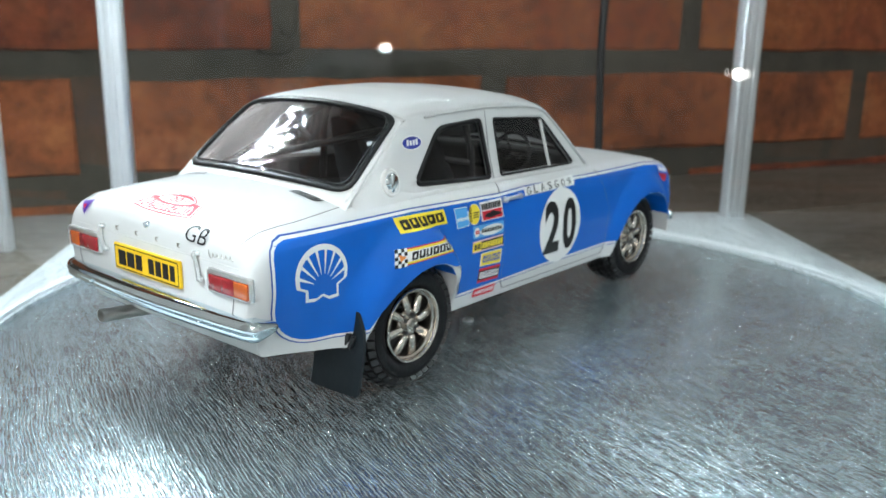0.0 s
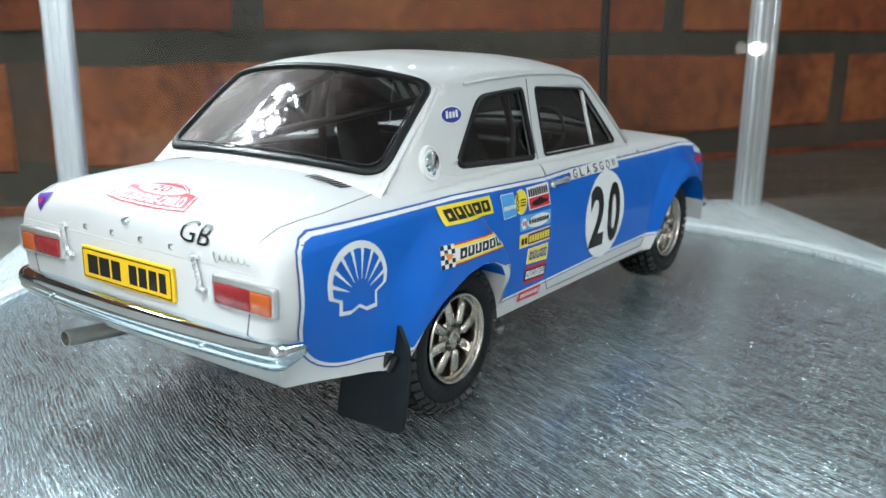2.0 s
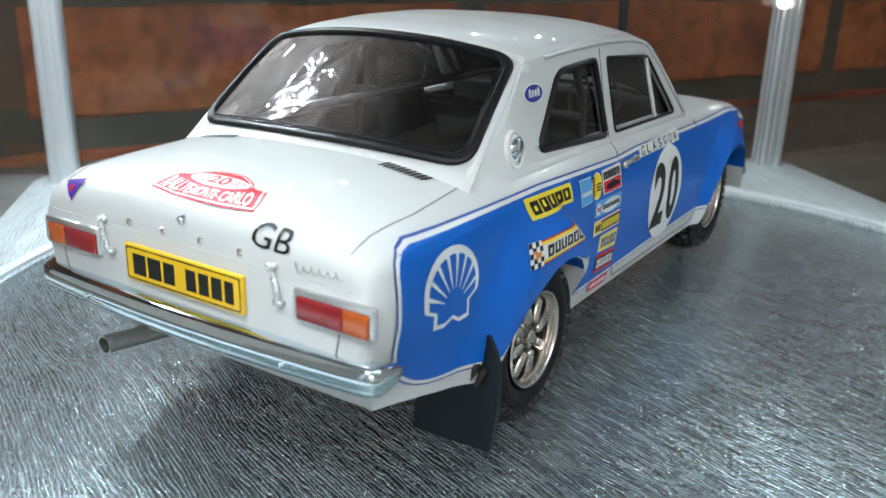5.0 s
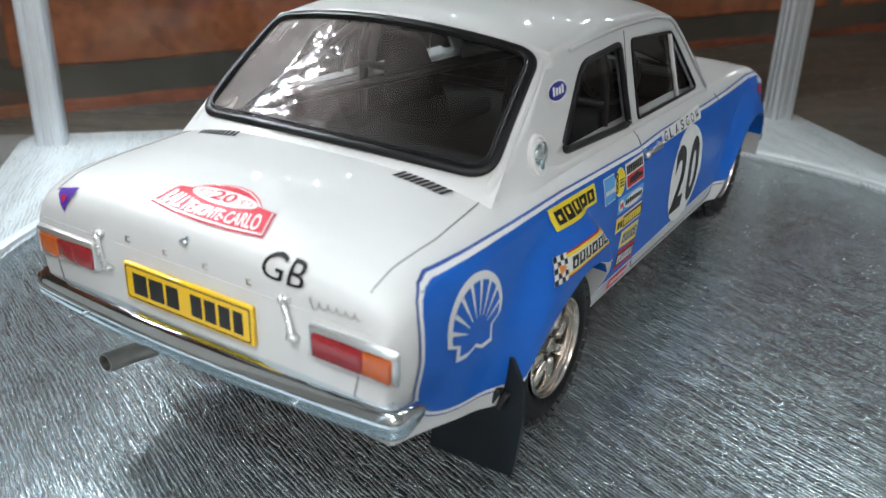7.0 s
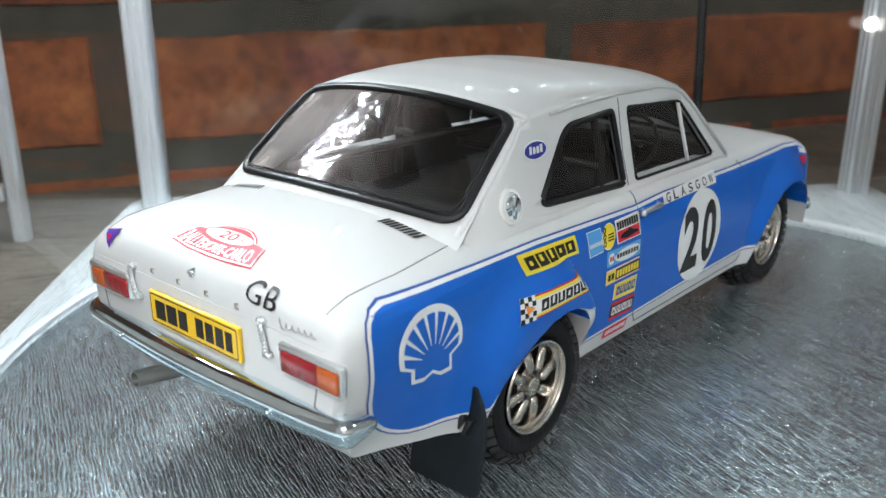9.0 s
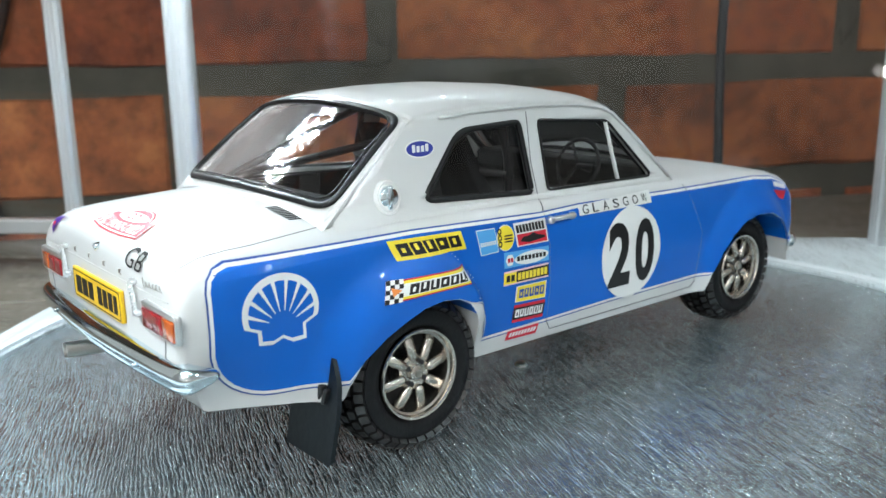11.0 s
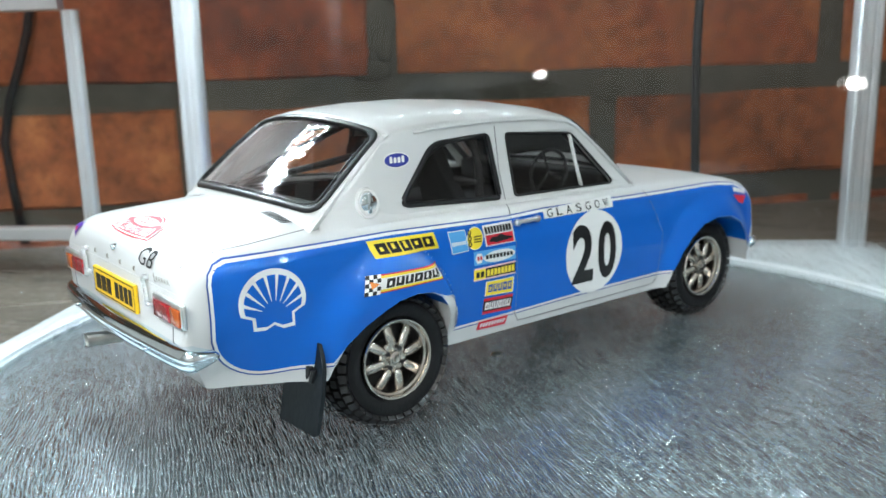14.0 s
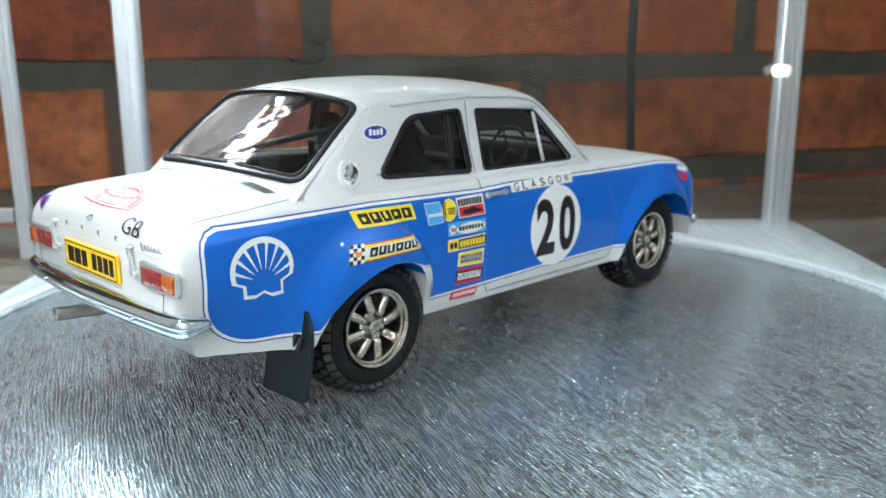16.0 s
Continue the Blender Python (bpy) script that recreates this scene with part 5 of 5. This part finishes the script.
for r, y in ((1.35, -28.0), (1.35, -41.4), (1.12, -41.4), (1.05, -36.0)):
    rings.append([bm.verts.new((-12.2 + (y + 30) * 0.28 + r * math.cos(2 * math.pi * k / n), y, 15.6 + r * math.sin(2 * math.pi * k / n))) for k in range(n)])
for a, b in zip(rings, rings[1:]):
    for k in range(n):
        bm.faces.new((a[k], a[(k + 1) % n], b[(k + 1) % n], b[k]))
bm.faces.new(rings[-1])
bmesh.ops.recalc_face_normals(bm, faces=bm.faces)
part("exhaust", bm, STEEL, CAR, "bare steel exhaust tailpipe", sharp=40)

# fuel cap, oval badge, door handle, lock
bm = bmesh.new()
lathe(bm, [(0.0, 0.2), (2.0, 0.2), (2.1, 0.1), (2.2, 0.0), (2.45, 0.2), (2.75, 0.1), (2.9, -0.3), (2.9, -0.7)], 32)
bmesh.ops.scale(bm, vec=(1, 0.85, 1.0), verts=bm.verts)
bmesh.ops.rotate(bm, matrix=Matrix.Rotation(radians(-12), 3, "Y"), verts=bm.verts)
bmesh.ops.translate(bm, vec=(cab_x(42.7) + 0.35, -2.6, 42.7), verts=bm.verts)
cap = part("fuel_cap", bm, DWHITE, CAR, "round white fuel filler ring with a chrome cap", sharp=35)
bm = bmesh.new()
box(bm, cab_x(42.7) + 0.75, -2.6, 42.7, 0.8, 1.0, 3.9, 0.35)
rod(bm, (cab_x(42.7) + 0.2, -2.6, 42.7), (cab_x(42.7) + 0.8, -2.6, 42.7), 1.85, 24, 1.6)
part("cap", bm, CHROME, cap, "chrome filler cap with a grip")
s = decal("oval_badge", [ellipse(5.2, 49.5, 3.0, 1.45)], DWHITE, on_cab(0.10), "blue oval badge", 2, CAR)
decal("field", [ellipse(5.2, 49.5, 2.75, 1.22)], material("badge_blue", (0.012, 0.025, 0.25), 0.35, coat=0.4), on_cab(0.15), parent=s)
for k in range(4):
    bm = bmesh.new()
    sheet(bm, [rounded([(3.5 + k * 0.9, 49.0), (4.15 + k * 0.9, 49.0), (4.3 + k * 0.9, 50.0 + (0.2 if k in (0, 3) else 0)), (3.65 + k * 0.9, 50.0 + (0.2 if k in (0, 3) else 0))], 0.15, 2)], on_cab(0.2), 0)
    part("bar", bm, DWHITE, s, smooth=False)
for sx in (1, -1):
    bm = bmesh.new()
    x = sx * (side_x(31, 35) + 0.7)
    box(bm, x, 33.6, 35.1, 0.9, 6.6, 0.9, 0.3)
    for y in (30.6, 36.4):
        box(bm, x - sx * 0.5, y, 35.0, 1.2, 1.2, 1.3, 0.3)
    rod(bm, (x - sx * 0.4, 30.4, 35.0), (x + sx * 0.5, 30.4, 35.0), 0.75, 14, 0.6)
    part("door_handle", bm, SATIN, CAR, "chrome door handle")
    bm = bmesh.new()
    rod(bm, (x - sx * 0.9, 32.2, 32.0), (x - sx * 0.3, 32.2, 32.0), 0.55, 12)
    part("door_lock", bm, CHROME, CAR)

# mudflaps
for sx in (1, -1):
    bm = bmesh.new()
    prof = rounded([(22.6, 5.6), (35.0, 5.9), (35.3, 13.5), (34.6, 18.0), (32.2, 21.4), (31.2, 21.4), (30.6, 18.4), (29.6, 15.6), (22.6, 15.2)], [0.5, 0.5, 2.0, 1.5, 0.4, 0.4, 0.8, 0.5, 0.5])
    short = 1.0 if sx > 0 else 0.62
    front = [bm.verts.new((sx * p[0], -17.9 - 0.19 * (15 - p[1]), p[1] if p[1] > 15 else 15 - (15 - p[1]) * short)) for p in prof]
    back = [bm.verts.new((v.co.x, v.co.y - 0.8, v.co.z)) for v in front]
    bm.faces.new(front)
    bm.faces.new(back[::-1])
    m = len(front)
    for k in range(m):
        bm.faces.new((front[k], back[k], back[(k + 1) % m], front[(k + 1) % m]))
    bmesh.ops.recalc_face_normals(bm, faces=bm.faces)
    fl = part("mudflap", bm, FLAP, CAR, "black plastic mudflap", smooth=False)
    bm = bmesh.new()
    box(bm, sx * 31.0, -18.9, 15.9, 1.1, 1.3, 3.4, 0.3, m=Matrix.Rotation(radians(sx * 24), 4, "Y"))
    box(bm, sx * 32.4, -18.9, 15.7, 0.8, 1.1, 2.8, 0.3, m=Matrix.Rotation(radians(sx * 24), 4, "Y"))
    part("flap_bracket", bm, PLASTIC, fl)

# underside
bm = bmesh.new()
box(bm, 0, 45, 16.6, 50, 150, 3.0, 1.0)
part("chassis_pan", bm, PLASTIC, CAR, smooth=False)
for y in (0, 100):
    bm = bmesh.new()
    box(bm, 0, y, 20, 44, 34, 14, 1.0)
    part("wheel_well", bm, INTERIOR, CAR, smooth=False)
    bm = bmesh.new()
    rod(bm, (-26, y, 13.4), (26, y, 13.4), 1.6, 12)
    part("axle", bm, PLASTIC, CAR)
bm = bmesh.new()
box(bm, -2, -19, 16.2, 15, 9, 1.6, 0.7)
part("silencer", bm, PLASTIC, CAR)


# ---- wheels ----
def make_wheel():
    w = new("wheel")
    w.parent = CAR
    bm = bmesh.new()
    prof = [(7.3, 2.6), (7.6, 3.4), (8.0, 4.0), (8.9, 4.5), (9.9, 4.6), (10.8, 4.2), (11.2, 3.4), (11.6, 2.2), (11.9, 0.6), (12.0, -1.0), (11.9, -2.6), (11.6, -4.2), (11.2, -5.2), (9.8, -5.6), (7.2, -4.0)]
    lathe(bm, prof, 64)
    n, bt = 38, bmesh.new()
    for row, (x, wd, ph, lean, rr) in enumerate(((3.5, 1.5, 0, 46, 11.45), (2.05, 1.25, 0.5, 27, 12.25), (0.35, 1.35, 0, 9, 12.6), (-1.5, 1.4, 0.5, -4, 12.7), (-3.3, 1.4, 0, -18, 12.5))):
        for k in range(n):
            a = 2 * math.pi * (k + ph) / n
            vs = box(bt, 0, 0, 0, wd, 1.48, 1.7)
            for v in vs:
                v.co = Matrix.Rotation(radians(lean), 3, "Y") @ v.co
                v.co = Matrix.Rotation(a, 3, "X") @ (v.co + Vector((x, 0, rr)))
    tyre = part("tyre", bm, RUBBER, w, "black block-tread tyre", sharp=35)
    tagged(part("tread", bt, TREAD, tyre, smooth=False), kind="stuff")
    bm = bmesh.new()
    prof = [(7.35, 3.5), (7.5, 3.85), (7.35, 4.1), (7.0, 4.05), (6.85, 3.75), (6.8, 3.2), (6.45, 3.0), (6.35, 2.6), (6.3, 1.6), (6.2, 0.2), (6.3, -3.0), (7.3, -3.6)]
    lathe(bm, prof, 56)
    bmesh.ops.translate(bm, vec=(0.45, 0, 0), verts=bm.verts)
    rim = part("rim", bm, RIM, w, "dull bronze-grey eight-spoke alloy rim", sharp=40)
    bm = bmesh.new()
    lathe(bm, [(0.01, -1.2), (6.3, -1.2)], 40)
    lathe(bm, [(2.8, -0.2), (2.8, 1.0), (2.4, 1.3), (0.01, 1.3)], 28)
    part("brake_drum", bm, PLASTIC, rim)
    for k in range(8):
        a = 2 * math.pi * k / 8 + 0.2
        bm = bmesh.new()
        vs = box(bm, 0, 0, 0, 1.8, 1.8, 4.5, 0.75)
        for v in vs:
            t = v.co.z / 2.25
            v.co = Vector((v.co.x * (1 - 0.15 * abs(t)) + 2.7 - 0.35 * t + 0.35 * (1 - t * t), v.co.y * (0.86 + 0.12 * t + 0.2 * (1 - t * t)), v.co.z + 4.35))
            v.co = Matrix.Rotation(a, 3, "X") @ v.co
        part("spoke", bm, RIM, rim)
    bm = bmesh.new()
    lathe(bm, [(2.9, 1.2), (2.95, 2.7), (2.6, 3.0), (1.35, 2.9), (1.25, 3.6), (0.95, 3.8), (0.01, 3.8)], 28)
    part("hub", bm, RIM, rim, sharp=40)
    for k in range(4):
        bm = bmesh.new()
        a = 2 * math.pi * (k + 0.5) / 4 + 0.2
        c = Vector((2.85, 2.0 * math.cos(a), 2.0 * math.sin(a)))
        rod(bm, c, c + Vector((0.7, 0, 0)), 0.5, 6)
        part("wheel_nut", bm, PLASTIC, rim, smooth=False)
    bm = bmesh.new()
    rod(bm, (3.7, 0, 0), (4.2, 0, 0), 0.7, 8, 0.55)
    part("hub_nut", bm, STEEL, rim, smooth=False)
    return w


wheel = make_wheel()
for ob in wheel.children:
    if ob.name.startswith("rim"):
        for piece in (ob, *ob.children):
            piece.data.transform(Matrix.Diagonal((1.0, 1.03, 1.03, 1.0)))
wheel.matrix_basis = pose(26.4 * MM, 0, 13.7 * MM, 0, 0, 0)
for x, y, z, turn in ((-26.4, 0, 13.7, 180), (22.8, 99.0, 13.7, 0), (-22.8, 99.0, 13.7, 180)):
    copy_thing(wheel, pose(x * MM, y * MM, z * MM, 0, 0, turn))

# ---- inside the cabin ----
bm = bmesh.new()
vs = [bm.verts.new(p) for p in ((-26, -10, 33), (26, -10, 33), (26, 72, 33), (-26, 72, 33), (-25.6, -10.5, 40.6), (25.6, -10.5, 40.6), (25.8, 72, 38), (-25.8, 72, 38))]
part_faces = [(0, 1, 2, 3), (0, 4, 5, 1), (2, 6, 7, 3), (1, 5, 6, 2), (3, 7, 4, 0)]
for f in part_faces:
    bm.faces.new([vs[i] for i in f])
part("cabin_tub", bm, INTERIOR, CAR, "black interior tub", smooth=False)
bm = bmesh.new()
box(bm, 0, -6, 40.2, 50, 8, 1.0, 0.3)
part("parcel_shelf", bm, INTERIOR, CAR, smooth=False)
bm = bmesh.new()
box(bm, 0, 66, 38.5, 50, 8, 5, 1.2)
part("dashboard", bm, INTERIOR, CAR, smooth=False)


def bucket_seat(x):
    bm = bmesh.new()
    prof = rounded([(-6.0, 0), (6.0, 0), (6.3, 8), (4.4, 14), (3.0, 19.5), (-3.0, 19.5), (-4.4, 14), (-6.3, 8)], 1.6)
    rings = []
    for d, k in ((0, 0.9), (0.7, 1.0), (2.6, 1.0), (3.3, 0.88)):
        rings.append([bm.verts.new((x + p[0] * k, 29 - 0.28 * (p[1]) - d + (1.2 * (abs(p[0]) / 6) ** 2), 31 + p[1] * (0.97 + 0.03 * k))) for p in prof])
    m = len(prof)
    for a, b in zip(rings, rings[1:]):
        for k in range(m):
            bm.faces.new((a[k], a[(k + 1) % m], b[(k + 1) % m], b[k]))
    bm.faces.new(rings[0])
    bm.faces.new(rings[-1][::-1])
    bmesh.ops.recalc_face_normals(bm, faces=bm.faces)
    back = part("bucket_seat", bm, SEAT, CAR, "dark bucket seat with a high back")
    bm = bmesh.new()
    box(bm, x, 37, 34, 12, 16, 4, 1.4)
    part("cushion", bm, SEAT, back)


bucket_seat(12.2)
bucket_seat(-12.2)
bm = bmesh.new()
hoop = [(24.2, 26.5, 34), (23.6, 26.5, 46), (21.6, 26.5, 52.6), (17.5, 26.5, 54.6), (-17.5, 26.5, 54.6), (-21.6, 26.5, 52.6), (-23.6, 26.5, 46), (-24.2, 26.5, 34)]
tube(bm, hoop, 0.85, n=8)
tube(bm, [(20, 26, 53.6), (21.5, 8, 46.5), (22.5, -6, 40.8)], 0.8, n=8)
tube(bm, [(-20, 26, 53.6), (-21.5, 8, 46.5), (-22.5, -6, 40.8)], 0.8, n=8)
tube(bm, [(20.5, 25.6, 53.4), (-22, -4, 41.2)], 0.75, n=8)
tube(bm, [(-24, 26, 43), (24, 26, 43)], 0.75, n=8)
for sx in (-1, 1):
    tube(bm, [(sx * 21.6, 26.5, 53.0), (sx * 22.2, 51, 52.0), (sx * 24.6, 65, 40)], 0.75, n=8)
part("roll_cage", bm, CAGE, CAR, "dark tubular roll cage")
bm = bmesh.new()
tube(bm, [(12.2 + 5.6 * math.cos(2 * math.pi * k / 28), 58 + 1.6 * math.sin(2 * math.pi * k / 28), 40.5 + 5.2 * math.sin(2 * math.pi * k / 28)) for k in range(28)], 0.45, closed=True, n=6)
rod(bm, (12.2, 58, 40.5), (12.2, 64, 38.4), 0.6, 8)
for a in (0, 120, 240):
    rod(bm, (12.2, 58.2, 40.5), (12.2 + 5.4 * math.cos(radians(a)), 58 + 1.5 * math.sin(radians(a)), 40.5 + 5 * math.sin(radians(a))), 0.35, 6)
part("steering_wheel", bm, PLASTIC, CAR)

# ---- front end ----
for sx in (1, -1):
    bm = bmesh.new()
    lathe(bm, [(0.01, 2.2), (2.6, 1.8), (3.9, 0.8), (4.2, 0), (4.2, -2)], 28)
    bmesh.ops.rotate(bm, matrix=Matrix.Rotation(radians(90), 3, "Z"), verts=bm.verts)
    bmesh.ops.translate(bm, vec=(sx * 18, 122.4, 23.6), verts=bm.verts)
    part("headlight", bm, CHROME, CAR, "round chrome headlight")
bm = bmesh.new()
box(bm, 0, 122.8, 23.5, 26, 1.0, 6.5, 0.4)
part("grille", bm, PLASTIC, CAR, smooth=False)
bm = bmesh.new()
tube(bm, [(29.6, 116.5, 17.5), (28.6, 119, 17.5), (25, 122.0, 17.5), (12, 123.6, 17.5), (-12, 123.6, 17.5), (-25, 122.0, 17.5), (-28.6, 119, 17.5), (-29.6, 116.5, 17.5)], 1.0, n=10, flat=1.3)
part("front_bumper", bm, CHROME, CAR, "chrome front bumper")

# ---- bricks of the wall ----
def brick_mesh(ln, seed, clay):
    rnd = random.Random(seed)
    bm = bmesh.new()
    h, d, b = BRICK_H, 12.0, 1.3
    nx = 10
    rows = []
    for depth, shrink in ((-d, 0.0), (3.0, 0.0), (4.6, b)):
        ring = []
        for i in range(nx + 1):
            ring.append((shrink + (ln - 2 * shrink) * i / nx, shrink))
        for i in range(nx + 1):
            ring.append((ln - shrink - (ln - 2 * shrink) * i / nx, h - shrink))
        vs = []
        for x, z in ring:
            j = 0.9
            vs.append(bm.verts.new((x + rnd.uniform(-j, j) * 0.6, -depth - rnd.uniform(0, 0.4), z + rnd.uniform(-j, j))))
        rows.append(vs)
    m = len(rows[0])
    for a, c in zip(rows, rows[1:]):
        for k in range(m):
            bm.faces.new((a[k], a[(k + 1) % m], c[(k + 1) % m], c[k]))
    top = rows[-1]
    for i in range(nx):
        bm.faces.new((top[i], top[i + 1], top[m - 2 - i], top[m - 1 - i]))
    bmesh.ops.recalc_face_normals(bm, faces=bm.faces)
    return mesh_of("brick", bm, clay, False)


MESHES = {(ln, clay): [brick_mesh(ln, k, clay) for k in range(4)] for ln in (BRICK_L, 180.0, 234.0) for clay in (BRICK, PALE_BRICK)}
rnd = random.Random(5)
rot = Matrix.Rotation(WALL_PHI, 4, "Z")
PITCH = BRICK_L + JOINT
for course in range(-2, 10):
    run = []
    for k in range(-5, 7):
        run.append((RUN0 + k * PITCH + (0.5 * PITCH + 8 if course % 2 == 0 else 0), BRICK_L))
    if course == 0:
        run = [(-36.0 - k * PITCH, BRICK_L) for k in range(1, 6)] + [(-36.0, 180.0), (156.5, 234.0)] + [(403.0 + k * PITCH, BRICK_L) for k in range(4)]
    for s, ln in run:
        if s < BRICK_END - 50:
            continue
        z = COURSE0 + course * (BRICK_H + JOINT)
        ob = new("brick", MESHES[ln, PALE_BRICK if course == 0 else BRICK][rnd.randrange(4)])
        ob.matrix_basis = Matrix.Translation(wall_point(s, rnd.uniform(-0.6, 0.8), z) * MM) @ rot
        ob.parent = WALL

# mortar smeared over the joints
for s, z, w, h, seed in ((153, 49, 9, 6, 1), (160, 45, 5, 5, 2), (146, 38, 5, 9, 3), (44, 80, 7, 14, 4), (40, 62, 10, 5, 5), (268, 75, 5, 12, 6)):
    bm = bmesh.new()
    bmesh.ops.create_icosphere(bm, subdivisions=3, radius=1)
    for v in bm.verts:
        k = 1 + 0.45 * noise.noise(v.co * 1.6 + Vector((seed * 7.0, 0, 0)))
        p = Vector((v.co.x * w * k, v.co.y * 1.4, v.co.z * h * k))
        v.co = wall_point(s + p.x, 3.4 - p.y, z + p.z)
    part("mortar_smear", bm, MORTAR, WALL)
